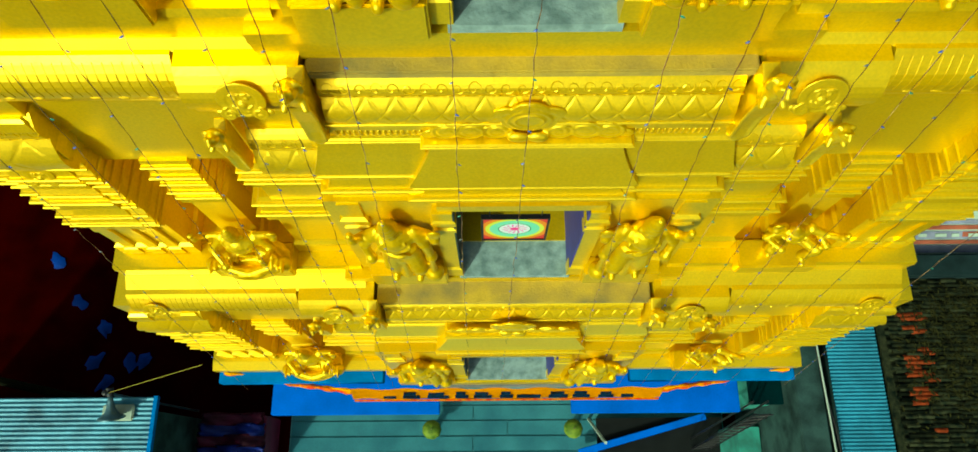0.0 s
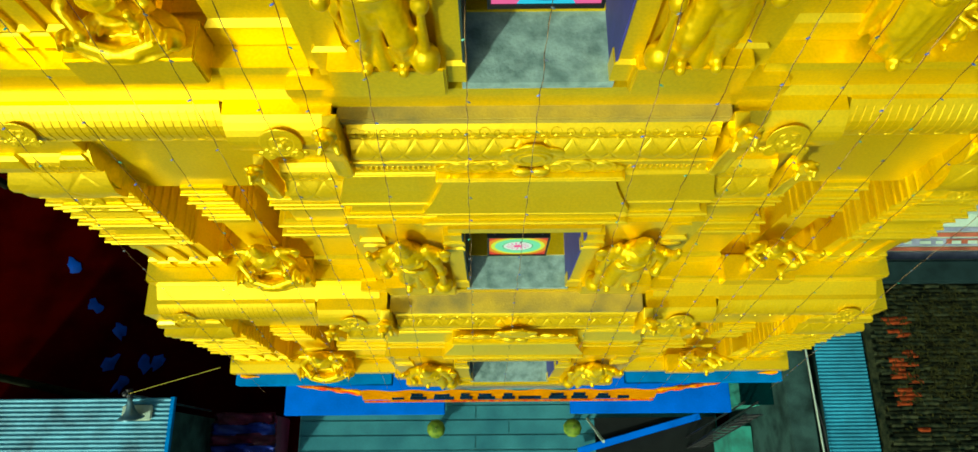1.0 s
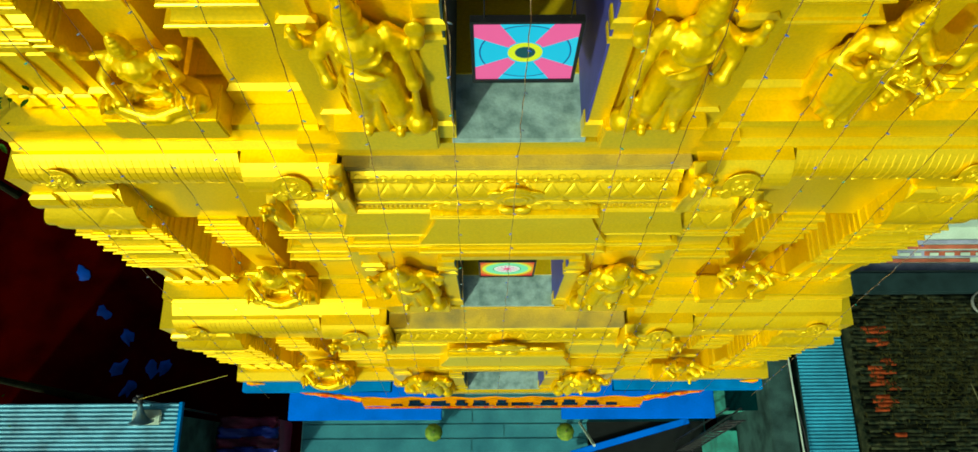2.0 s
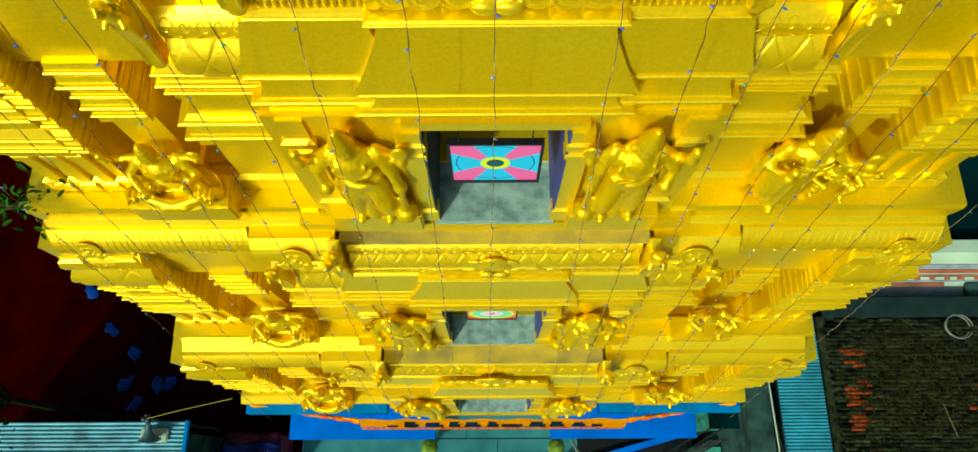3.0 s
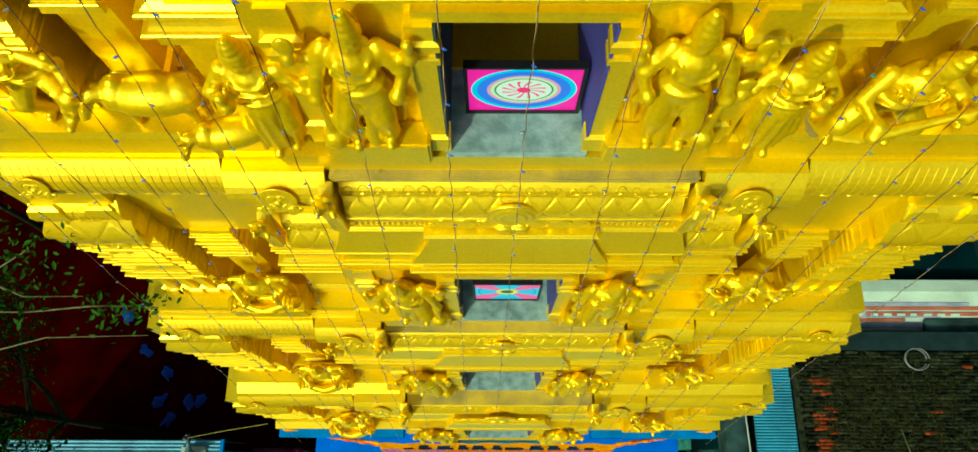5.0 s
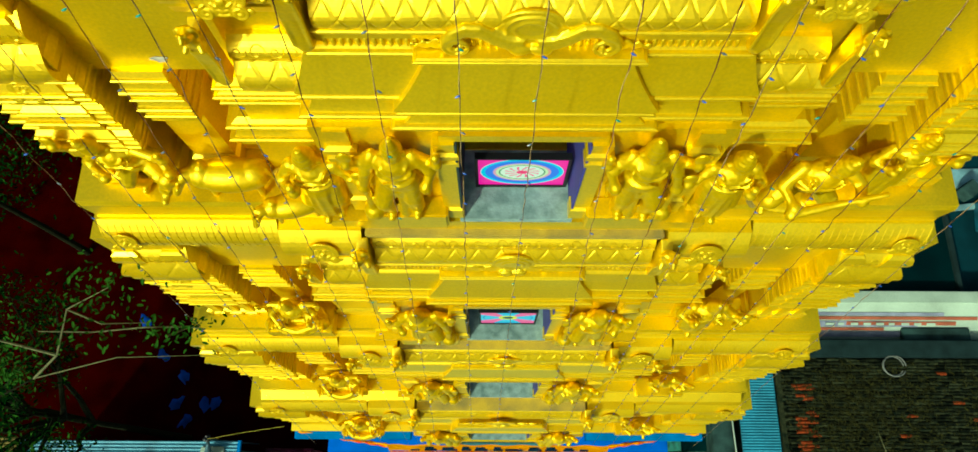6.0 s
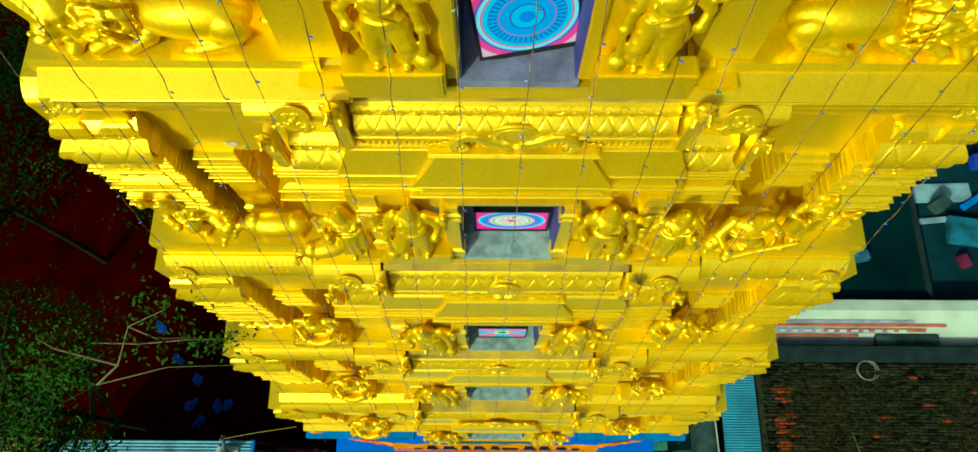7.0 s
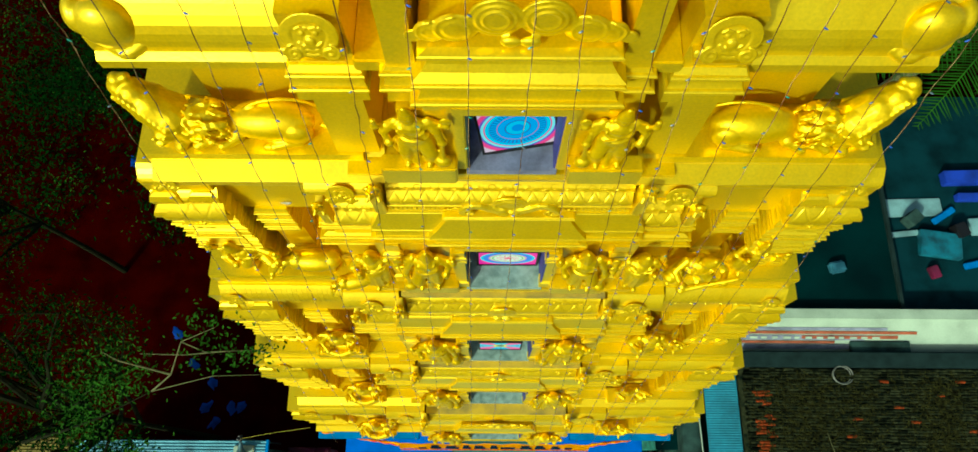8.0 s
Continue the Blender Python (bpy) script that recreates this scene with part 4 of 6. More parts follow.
def lion_mesh():
    """Crouching lion 0.9 m long, head towards -x, smooth trunk, curly mane, thin tail laid over the back."""
    bm = bmesh.new()
    add_ball(bm, (0.17, -0.02, 0.15), 0.145, (2.0, 0.92, 0.95), 28, 18)
    add_ball(bm, (0.33, -0.09, 0.12), 0.10, (1.2, 0.7, 1.05), 18, 12)
    add_ball(bm, (-0.24, -0.03, 0.17), 0.15, (1.0, 0.9, 1.0), 18, 12)
    rnd = random.Random(5)
    for q in range(120):
        t, u = rnd.uniform(-0.5, 3.6), rnd.uniform(-1, 1)
        r = 0.155
        c = Vector((-0.22 + 0.15 * u, -0.04 - 0.9 * r * math.cos(t) * math.sqrt(1 - 0.6 * u * u), 0.17 + r * math.sin(t) * math.sqrt(1 - 0.6 * u * u)))
        d = Vector((0.03, rnd.uniform(-0.012, 0.012), rnd.uniform(-0.02, 0.0)))
        add_tube(bm, [c - d, c + Vector((0, -0.008, 0.008)), c + d], [0.008, 0.013, 0.006], 5)
    add_ball(bm, (-0.36, -0.09, 0.17), 0.085, (1.0, 0.95, 1.0), 16, 12)
    add_ball(bm, (-0.41, -0.13, 0.135), 0.052, (1.1, 1, 0.8), 14, 10)
    for sg in (1, -1):
        add_ball(bm, (-0.38, -0.10 + sg * 0.055, 0.235), 0.024)
        add_ball(bm, (-0.42, -0.12 + sg * 0.035, 0.185), 0.015)
    for x in (-0.30, -0.14):
        limb(bm, [(x + 0.08, -0.10, 0.08), (x - 0.02, -0.15, 0.035)], [0.055, 0.038])
    limb(bm, [(0.34, -0.11, 0.05), (0.18, -0.15, 0.032)], [0.05, 0.035])
    add_ball(bm, (0.14, -0.152, 0.03), 0.034, (1.3, 0.8, 0.8))
    tail = [(0.23 + 0.25 * math.cos(t), 0.05 - 0.10 * (t / 3.6) ** 2, 0.15 + 0.155 * math.sin(t) + (0.02 if t < 3 else 0.0)) for t in [-0.2 + q * 0.22 for q in range(17)]]
    add_tube(bm, tail, 0.0125, 8)
    for q in range(4):
        add_ball(bm, (0.50 + 0.03 * q, -0.02 - 0.01 * q, 0.09 - 0.01 * q), 0.026, (1.2, 0.8, 0.8))
    return moulded(bm, "lion", 0.0085)


def beast_head_mesh():
    """Corner beast rising outwards to -x, with a ruffled neck and a curled snout."""
    bm = bmesh.new()
    limb(bm, [(0.12, -0.02, 0.16), (0.04, -0.02, 0.24), (-0.06, 0.02, 0.34), (-0.14, 0.05, 0.42)], [0.14, 0.15, 0.14, 0.11])
    limb(bm, [(-0.14, 0.05, 0.44), (-0.21, 0.07, 0.49), (-0.20, 0.08, 0.55), (-0.14, 0.09, 0.56)], [0.10, 0.07, 0.05, 0.035])
    add_ball(bm, (0.0, -0.13, 0.20), 0.075, (1.1, 0.9, 0.9))
    add_ball(bm, (-0.03, -0.19, 0.185), 0.035, (1.3, 0.8, 0.7))
    limb(bm, [(0.08, -0.08, 0.10), (0.04, -0.14, 0.03)], [0.06, 0.045])
    limb(bm, [(-0.04, -0.04, 0.14), (-0.08, -0.08, 0.03)], [0.06, 0.045])
    for q in range(10):
        s = q / 9
        c = Vector((0.04 - 0.22 * s, -0.15 + 0.12 * s, 0.28 + 0.22 * s))
        add_ball(bm, c, 0.032 - 0.010 * s, (0.8, 1, 1), 8, 6)
        add_ball(bm, c + Vector((-0.075, 0.04, -0.06)), 0.030 - 0.008 * s, (0.8, 1, 1), 8, 6)
        add_ball(bm, (0.10 - 0.24 * s, 0.10 - 0.02 * s, 0.28 + 0.26 * s), 0.030, (1, 1, 1), 8, 6)
    for sg in (1, -1):
        add_ball(bm, (-0.02 + sg * 0.035, -0.185, 0.235), 0.018)
    return moulded(bm, "corner_beast", 0.0095)


GUARD_R = guardian_mesh()
GUARD_L = mirrored(GUARD_R, "guardian_left")
SEATED, DANCER, ATTENDANT, HORN_PLAYER = seated_mesh(), dancer_mesh(), attendant_mesh(), horn_player_mesh()
COW, LION_L, BEAST_L = cow_mesh(), lion_mesh(), beast_head_mesh()
LION_R, BEAST_R = mirrored(LION_L, "lion_mirror"), mirrored(BEAST_L, "beast_mirror")
ATTENDANT_M = mirrored(ATTENDANT, "attendant_mirror")
for me in (GUARD_R, GUARD_L, SEATED, DANCER, ATTENDANT, HORN_PLAYER, COW, LION_L, LION_R, BEAST_L, BEAST_R, ATTENDANT_M):
    me.materials.clear()
    me.materials.append(GOLD_STATUE)


def statue(name, me, x, y, z, scale, label, group="", turn=0.0, lean=0.0, flat=1.0):
    ob = new(name, me)
    ob.location, ob.scale, ob.rotation_euler = (x, y, z), (scale, scale * flat, scale), (0, radians(lean), radians(turn))
    return tagged(ob, label, "statue", group)


def pedestal(x0, x1, y0, y1, z0, z1):
    part("pedestal", box(x0, x1, y0, y1, z0, z1, 0.012), GOLD, tower)


GUARD_LABEL = "gold standing guardian statue with tall crown and club"
for i, (gx, gs, ph) in enumerate(((1.05, 1.36, 0.26), (0.92, 1.32, 0.27), (0.78, 1.20, 0.22), (0.68, 1.02, 0.16))):
    y = FACE[i] - FORWARD[i]
    f = FLOORS[i]
    for sg, me in ((1, GUARD_R), (-1, GUARD_L)):
        pedestal(sg * gx - 0.25 * gs, sg * gx + 0.25 * gs, y - 0.05 * gs, y + 0.09, f - 0.05, f + ph)
        # the club stands beside the opening, on the fourth storey on the outer side
        ob = statue("guardian_statue", me if i == 3 else (GUARD_L if sg > 0 else GUARD_R), sg * gx, y + 0.07, f + ph - 0.002, gs, GUARD_LABEL, "guardians beside the openings", flat=0.80)
        ob.scale.x = gs * 0.80
for sg in (1, -1):
    gx, gs, y, f = 0.585, 0.70, FACE[4], FLOORS[4]
    pedestal(sg * gx - 0.24, sg * gx + 0.24, y - 0.08, y + 0.04, f - 0.05, f + 0.17)
    statue("guardian_statue", GUARD_L if sg > 0 else GUARD_R, sg * gx, y + 0.03, f + 0.168, gs, GUARD_LABEL, "guardians beside the openings", flat=0.75)

# side figures
for i in (0, 1):
    for sg in (1, -1):
        k, y, f = KX[i], FACE[i], FLOORS[i]
        pedestal(sg * 2.06 * k - 0.34, sg * 2.06 * k + 0.34, y + 0.01, y + 0.27, f - 0.02, f + 0.164)
        statue("seated_statue" if sg < 0 else "dancing_statue", SEATED if sg < 0 else DANCER, sg * 2.06 * k, y + 0.26, f + 0.16, 0.84 * k if sg < 0 else 0.74 * k,
               "gold seated deity statue with four arms" if sg < 0 else "gold dancing deity statue with a raised leg")
pedestal(-2.44, -1.76, 0.02, 0.27, 12.56, 12.804)
statue("seated_statue", SEATED, -2.10, 0.27, 12.80, 0.82, "gold seated deity statue on a lotus base")
statue("deity_statue", ATTENDANT_M, 1.90, 0.27, 12.61, 1.08, "gold standing deity statue with a raised hand")
statue("dancing_statue", DANCER, 2.24, 0.26, 12.61, 0.56, "small gold dancing figure beside the deity")
f, y = FLOORS[3], FACE[3]
statue("cow_statue", COW, -1.80, y + 0.20, f, 0.58, "gold standing cow statue")
statue("calf_statue", COW, -1.40, y + 0.02, f, 0.44, "small gold calf statue beside the cow", turn=12)
statue("attendant_statue", ATTENDANT_M, -1.16, y + 0.16, f, 0.92, "gold standing attendant statue with one raised hand")
statue("attendant_statue", ATTENDANT, 1.20, y + 0.16, f, 0.88, "gold standing attendant statue with one raised hand")
statue("horn_player_statue", HORN_PLAYER, 1.72, y + 0.22, f, 0.92, "gold statue playing a long horn")
statue("attendant_statue", ATTENDANT_M, 2.26, y + 0.30, f, 0.80, "gold corner attendant statue")
statue("dancing_statue", DANCER, -2.30, y + 0.30, f, 0.80, "gold corner dancing statue")
f, y = FLOORS[4], FACE[4]
for sg, li, be in ((-1, LION_L, BEAST_L), (1, LION_R, BEAST_R)):
    statue("lion_statue", li, sg * 1.73, y + 0.30, f - 0.014, 1.0, "gold crouching lion statue with curled tail", "lions of the top ledge")
    statue("corner_beast_statue", be, sg * 2.20, y + 0.28, f - 0.014, 0.95, "gold curled corner beast statue", "corner beasts of the top ledge")


# ---- lit picture panels in the openings ----
def mandala(name, rings, petals, petal_col, count, swirl=0.0, phase=0.0, ground=(0.8, 0.05, 0.3), reach=(0.12, 0.42)):
    """Round pattern: coloured rings by radius, petals by angle, on a plain square ground. Object coordinates from -0.5 to 0.5."""
    m = bpy.data.materials.new(name)
    m.use_nodes = True
    nt = m.node_tree
    b = nt.nodes["Principled BSDF"]

    def math_node(op, a, c=None):
        n = nt.nodes.new("ShaderNodeMath")
        n.operation = op
        for k, v in enumerate((a, c)):
            if v is None:
                continue
            if isinstance(v, (int, float)):
                n.inputs[k].default_value = v
            else:
                nt.links.new(v, n.inputs[k])
        return n.outputs[0]
    tc = nt.nodes.new("ShaderNodeTexCoord")
    sep = nt.nodes.new("ShaderNodeSeparateXYZ")
    nt.links.new(tc.outputs["Object"], sep.inputs[0])
    x, z = sep.outputs[0], sep.outputs[2]
    r = math_node("SQRT", math_node("ADD", math_node("MULTIPLY", x, x), math_node("MULTIPLY", z, z)))
    a = math_node("ARCTAN2", z, x)
    ramp = nt.nodes.new("ShaderNodeValToRGB")
    cr = ramp.color_ramp
    cr.interpolation = "CONSTANT"
    cr.elements[0].position, cr.elements[0].color = 0.0, (*rings[0][1], 1)
    cr.elements.remove(cr.elements[1])
    for p, c in rings[1:]:
        cr.elements.new(p).color = (*c, 1)
    nt.links.new(r, ramp.inputs["Fac"])
    wave = math_node("SINE", math_node("ADD", math_node("ADD", math_node("MULTIPLY", a, float(count)), phase), math_node("MULTIPLY", r, swirl)))
    inside = math_node("MULTIPLY", math_node("GREATER_THAN", r, reach[0]), math_node("LESS_THAN", r, reach[1]))
    on = math_node("MULTIPLY", math_node("GREATER_THAN", wave, petals), inside)
    mix = nt.nodes.new("ShaderNodeMixRGB")
    nt.links.new(on, mix.inputs["Fac"])
    nt.links.new(ramp.outputs["Color"], mix.inputs["Color1"])
    mix.inputs["Color2"].default_value = (*petal_col, 1)
    deep = nt.nodes.new("ShaderNodeMixRGB")
    deep.blend_type, deep.inputs["Fac"].default_value = "MULTIPLY", 1.0
    deep.inputs["Color2"].default_value = (0.10, 0.10, 0.10, 1)
    nt.links.new(mix.outputs["Color"], deep.inputs["Color1"])
    nt.links.new(deep.outputs["Color"], b.inputs["Base Color"])
    nt.links.new(mix.outputs["Color"], b.inputs["Emission Color"])
    b.inputs["Emission Strength"].default_value = 0.95
    b.inputs["Roughness"].default_value = 0.3
    return m


M_SWIRL = mandala("green_swirl_picture", [(0, (0.9, 0.02, 0.25)), (0.07, (0.8, 0.85, 0.8)), (0.25, (0.02, 0.25, 0.08)), (0.262, (0.25, 0.75, 0.45)), (0.40, (0.75, 0.8, 0.05)), (0.47, (0.85, 0.25, 0.0)), (0.56, (0.7, 0.02, 0.02))], 0.55, (0.9, 0.05, 0.5), 13, 22, reach=(0.05, 0.20))
M_PINK = mandala("blue_pink_picture", [(0, (0.02, 0.08, 0.10)), (0.10, (0.85, 0.85, 0.03)), (0.17, (0.08, 0.55, 0.90)), (0.44, (0.02, 0.10, 0.35)), (0.455, (0.10, 0.60, 0.95)), (0.56, (0.9, 0.05, 0.35))], 0.40, (0.92, 0.12, 0.40), 4, 0.0, phase=-math.pi / 2, reach=(0.19, 0.72))
M_MAGENTA = mandala("magenta_blue_picture", [(0, (0.9, 0.02, 0.2)), (0.06, (0.75, 0.85, 0.75)), (0.25, (0.02, 0.25, 0.10)), (0.262, (0.65, 0.8, 0.5)), (0.30, (0.75, 0.35, 0.55)), (0.33, (0.04, 0.20, 0.95)), (0.42, (0.05, 0.60, 0.98)), (0.465, (0.8, 0.85, 0.9)), (0.475, (0.95, 0.0, 0.42))], 0.6, (0.9, 0.03, 0.3), 12, 25, reach=(0.05, 0.20))
M_BLUE = mandala("blue_ring_picture", [(0, (0.02, 0.25, 0.85)), (0.08, (0.03, 0.5, 0.95)), (0.16, (0.05, 0.08, 0.45)), (0.175, (0.02, 0.35, 0.92)), (0.27, (0.55, 0.03, 0.30)), (0.285, (0.02, 0.38, 0.92)), (0.38, (0.10, 0.05, 0.55)), (0.39, (0.03, 0.55, 0.95)), (0.44, (0.75, 0.10, 0.30)), (0.46, (0.25, 0.75, 0.95)), (0.50, (0.15, 0.10, 0.60)), (0.53, (0.85, 0.05, 0.30)), (0.60, (0.7, 0.5, 0.7))], 0.3, (0.02, 0.15, 0.55), 40, 0.0, reach=(0.30, 0.38))


def panel(x, y, z, size, mat, label, tilt=0.0, turn=0.0, roll=0.0, tall=1.0):
    """Lit panel in a black frame; (x, y, z) is its middle."""
    root = thing("picture_panel", label, "picture panel", (x, y, z), group="panels in the openings")
    root.rotation_euler = (radians(tilt), radians(roll), radians(turn))
    root.scale = (size, size, size * tall)
    fr = bmesh.new()
    for x0, x1, z0, z1 in ((-0.5, 0.5, 0.5, 0.535), (-0.5, 0.5, -0.555, -0.5), (-0.535, -0.5, -0.555, 0.535), (0.5, 0.535, -0.555, 0.535)):
        add_box(fr, x0, x1, -0.03, 0.05, z0, z1)
    part("frame", fr, BLACK, root, "black plastic frame")
    part("picture", box(-0.5, 0.5, -0.012, 0.04, -0.5, 0.5), mat, root, "bright round flower pattern")
    return root


def hang(x, y, z0, z1):
    """Two thin wires from which a panel hangs."""
    root = thing("hanging_wire", "pair of thin black wires holding a picture panel", "wire", (x, y, z1))
    for sx in (-0.2, 0.2):
        bm = bmesh.new()
        add_tube(bm, [(sx, 0.01, z0 - z1), (sx, 0.01, 0)], 0.004, 5)
        part("wire", bm, BLACK, root)


def stand(x, y, z0, z1):
    """Block behind the foot of a panel."""
    part("block", box(-0.12, 0.12, 0.05, 0.10, 0, z1 - z0, 0.005), BLACK, thing("panel_block", "dark wooden block under a picture panel", "block", (x, y, z0)))


panel(0.02, -0.42, 6.15, 0.50, M_PINK, "lit square picture panel with a pale pattern")
hang(0.02, -0.42, 6.41, 7.10)
panel(-0.02, -0.10, 9.97, 0.50, M_SWIRL, "lit square picture panel with a green and pink swirl")
hang(-0.02, -0.10, 10.23, 10.765)
panel(0.0, 0.055, 13.455, 0.50, M_PINK, "lit square picture panel with a blue and pink flower")
hang(0.0, 0.055, 13.71, 13.895)
panel(0.03, 0.475, 15.906, 0.54, M_MAGENTA, "lit picture panel with magenta corners and a blue ring", tall=0.75)
panel(0.03, 0.62, 18.31, 0.47, M_BLUE, "lit square picture panel with blue rings, standing askew", tilt=-6, turn=8, roll=-6)
stand(0.03, 0.60, 18.04, 18.09)


# ---- strings of small lamps over the face ----
STRINGS = ((-2.78, -1.93), (-2.33, -1.71), (-2.02, -1.39), (-1.74, -1.18), (-1.41, -1.04), (-1.18, -0.78), (-0.87, -0.51), 
           (-0.385, -0.25), (-0.03, 0.02), (0.565, 0.26), (0.88, 0.56), (1.15, 0.75), (1.44, 1.02), (1.72, 1.21), (1.95, 1.42), (2.33, 1.63), (2.87, 1.87))
BULB_BLUE = material("blue_lamp_cap", (0.02, 0.10, 0.55), 0.35)
BULB_GREEN = material("green_lamp_cap", (0.02, 0.30, 0.22), 0.35)
BULB_RED = material("red_wire_sleeve", (0.16, 0.035, 0.012), 0.8, spec=0.1)
BULB_GREY = material("grey_lamp_cap", (0.10, 0.14, 0.20), 0.35)


def light_string(x12, x19, seed):
    rnd = random.Random(seed)
    slope = (x19 - x12) / 7.0

    def at(z):
        return Vector((x12 + slope * (z - 12), -0.86 + (z - 5.4) * 0.074, z))
    root = thing("light_string", "thin string of small blue lamps hung down the tower face", "string lights", at(5.3), group="light strings")
    base = at(5.3)
    pts, z = [], 5.3
    while z < 23.0:
        pts.append(at(z) - base + Vector((rnd.uniform(-1, 1) * 0.006, rnd.uniform(-1, 1) * 0.004, 0)))
        z += 0.10
    bm = bmesh.new()
    add_tube(bm, pts, 0.0014, 5)
    part("wire", bm, rnd.choice((WIRE, WIRE, WIRE, BULB_RED)), root, "dark twisted wire")
    # second strand twisted round the first
    bm = bmesh.new()
    tw = [p + Vector((0.0030 * math.cos(i * 1.3), 0.0030 * math.sin(i * 1.3), 0)) for i, p in enumerate(pts)]
    add_tube(bm, tw, 0.0012, 4)
    part("strand", bm, WIRE_PALE if rnd.random() < 0.6 else BULB_RED, root)
    z = 6.0 + rnd.random() * 0.4
    while z < 22.5:
        p = at(z) - base
        side = rnd.choice((1, -1))
        bm = bmesh.new()
        add_tube(bm, [(0, 0, 0), (side * 0.008, -0.003, -0.003), (side * 0.018, -0.006, -0.006)], [0.0025, 0.0050, 0.0022], 6)
        ob = part("lamp", bm, rnd.choice((BULB_BLUE, BULB_BLUE, BULB_GREY, BULB_GREY, BULB_GREEN)), root)
        ob.location = p
        z += rnd.uniform(0.26, 0.50)
    return root


for n, (a, b) in enumerate(STRINGS):
    light_string(a, b, n)

# ---- banner and festoons over the entrance ----
banner = thing("banner", "orange cloth banner with dark lettering bars hung over the entrance", "banner", (0, -0.86, 5.26))
bm = bmesh.new()
cols = 40
top = [bm.verts.new((-2.2 + 4.4 * i / cols, 0.0 + 0.012 * math.sin(i * 1.1), 0.0 - 0.03 * math.sin(math.pi * i / cols))) for i in range(cols + 1)]
mid = [bm.verts.new((-2.2 + 4.4 * i / cols, -0.05 + 0.01 * math.sin(i * 0.9 + 1), -0.17 - 0.03 * math.sin(math.pi * i / cols))) for i in range(cols + 1)]
low = [bm.verts.new((-2.2 + 4.4 * i / cols, -0.11 + 0.012 * math.sin(i * 0.8), -0.34 - 0.03 * math.sin(math.pi * i / cols))) for i in range(cols + 1)]
for r0, r1 in ((top, mid), (mid, low)):
    for i in range(cols):
        bm.faces.new((r0[i], r1[i], r1[i + 1], r0[i + 1]))
bmesh.ops.solidify(bm, geom=bm.faces[:], thickness=0.006)
part("cloth", bm, ORANGE, banner)
rnd = random.Random(21)
x = -1.75
while x < 1.75:
    w = rnd.uniform(0.14, 0.34)
    part("lettering_bar", box(x, x + w, -0.108, -0.070, -0.31, -0.235), INK, banner, "dark unreadable lettering bar")
    if rnd.random() < 0.6:
        part("lettering_bar", box(x + 0.02, x + w * 0.8, -0.075, -0.035, -0.20, -0.14), INK, banner, "dark unreadable lettering bar")
    x += w + rnd.uniform(0.05, 0.13)
part("border", box(-2.18, 2.18, -0.138, -0.112, -0.385, -0.335), RED_CLOTH, banner, "red and yellow printed border")
for sg in (1, -1):
    fest = thing("cloth_festoon", "long twisted red and yellow festoon of cloth", "festoon", (sg * 2.2, -0.88, 5.1), group="entrance festoons")
    for q, (mat, off, r) in enumerate(((RED_CLOTH, 0.0, 0.035), (ORANGE, 0.035, 0.022), (BULB_RED, -0.035, 0.018))):
        pts = [Vector((sg * 1.78 * s, 0.27 * s + 0.5 * off * math.sin(9 * s + q), -0.12 * math.sin(math.pi * s) + 0.12 * s + off * math.cos(7 * s))) for s in [i / 24 for i in range(25)]]
        bm = bmesh.new()
        add_tube(bm, pts, [r * (1.0 + 0.35 * math.sin(i * 1.7)) for i in range(25)], 7)
        part("strip", bm, mat, fest)

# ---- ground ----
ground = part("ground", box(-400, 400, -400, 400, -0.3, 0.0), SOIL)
tagged(ground, "dark red bare soil", "ground", kind="structure")
pave = part("pavement", box(-4.4, 4.6, -9, -0.3, -0.1, 0.02), PAVING_JOINT)
tagged(pave, "blue-green stone paving before the entrance", "pavement", kind="structure")
rnd = random.Random(4)
row, y = 0, -0.34
while y > -3.4:
    d = 0.31
    x = -4.4 - rnd.random() * 0.6
    while x < 4.55:
        w = rnd.uniform(2.6, 4.8)
        a, b = max(x, -4.38) + 0.008, min(x + w, 4.58) - 0.008
        if b - a > 0.1:
            part("slab", box(a, b, y - d + 0.012, y - 0.012, 0.0, 0.045 + rnd.uniform(0, 0.012), 0.006), PAVING, pave)
        x += w
    y -= d

PLASTIC = material("blue_plastic_scrap", (0.002, 0.04, 0.30), 0.7, vary=0.4, spec=0.1)
rnd = random.Random(12)
for x, y in ((-8.64, 1.04), (-7.65, 0.34), (-8.43, -0.14), (-9.94, 2.54), (-8.74, 0.31), (-7.97, 0.33), (-9.27, 1.61), (-12.3, 8.4)):
    bm = bmesh.new()
    ring = [bm.verts.new((0.26 * rnd.uniform(0.5, 1.2) * math.cos(a), 0.15 * rnd.uniform(0.5, 1.2) * math.sin(a), 0.02 * rnd.random())) for a in [k * math.pi / 6 for k in range(12)]]
    c = bm.verts.new((0, 0, 0.07))
    for k in range(12):
        bm.faces.new((ring[k], ring[(k + 1) % 12], c))
    ob = part("plastic_scrap", bm, PLASTIC, None, smooth=True)
    ob.location, ob.rotation_euler = (x, y, 0.012), (0, 0, rnd.uniform(0, 3))
    tagged(ob, "crumpled scrap of blue plastic on the soil", "plastic scrap", "scraps on the soil")


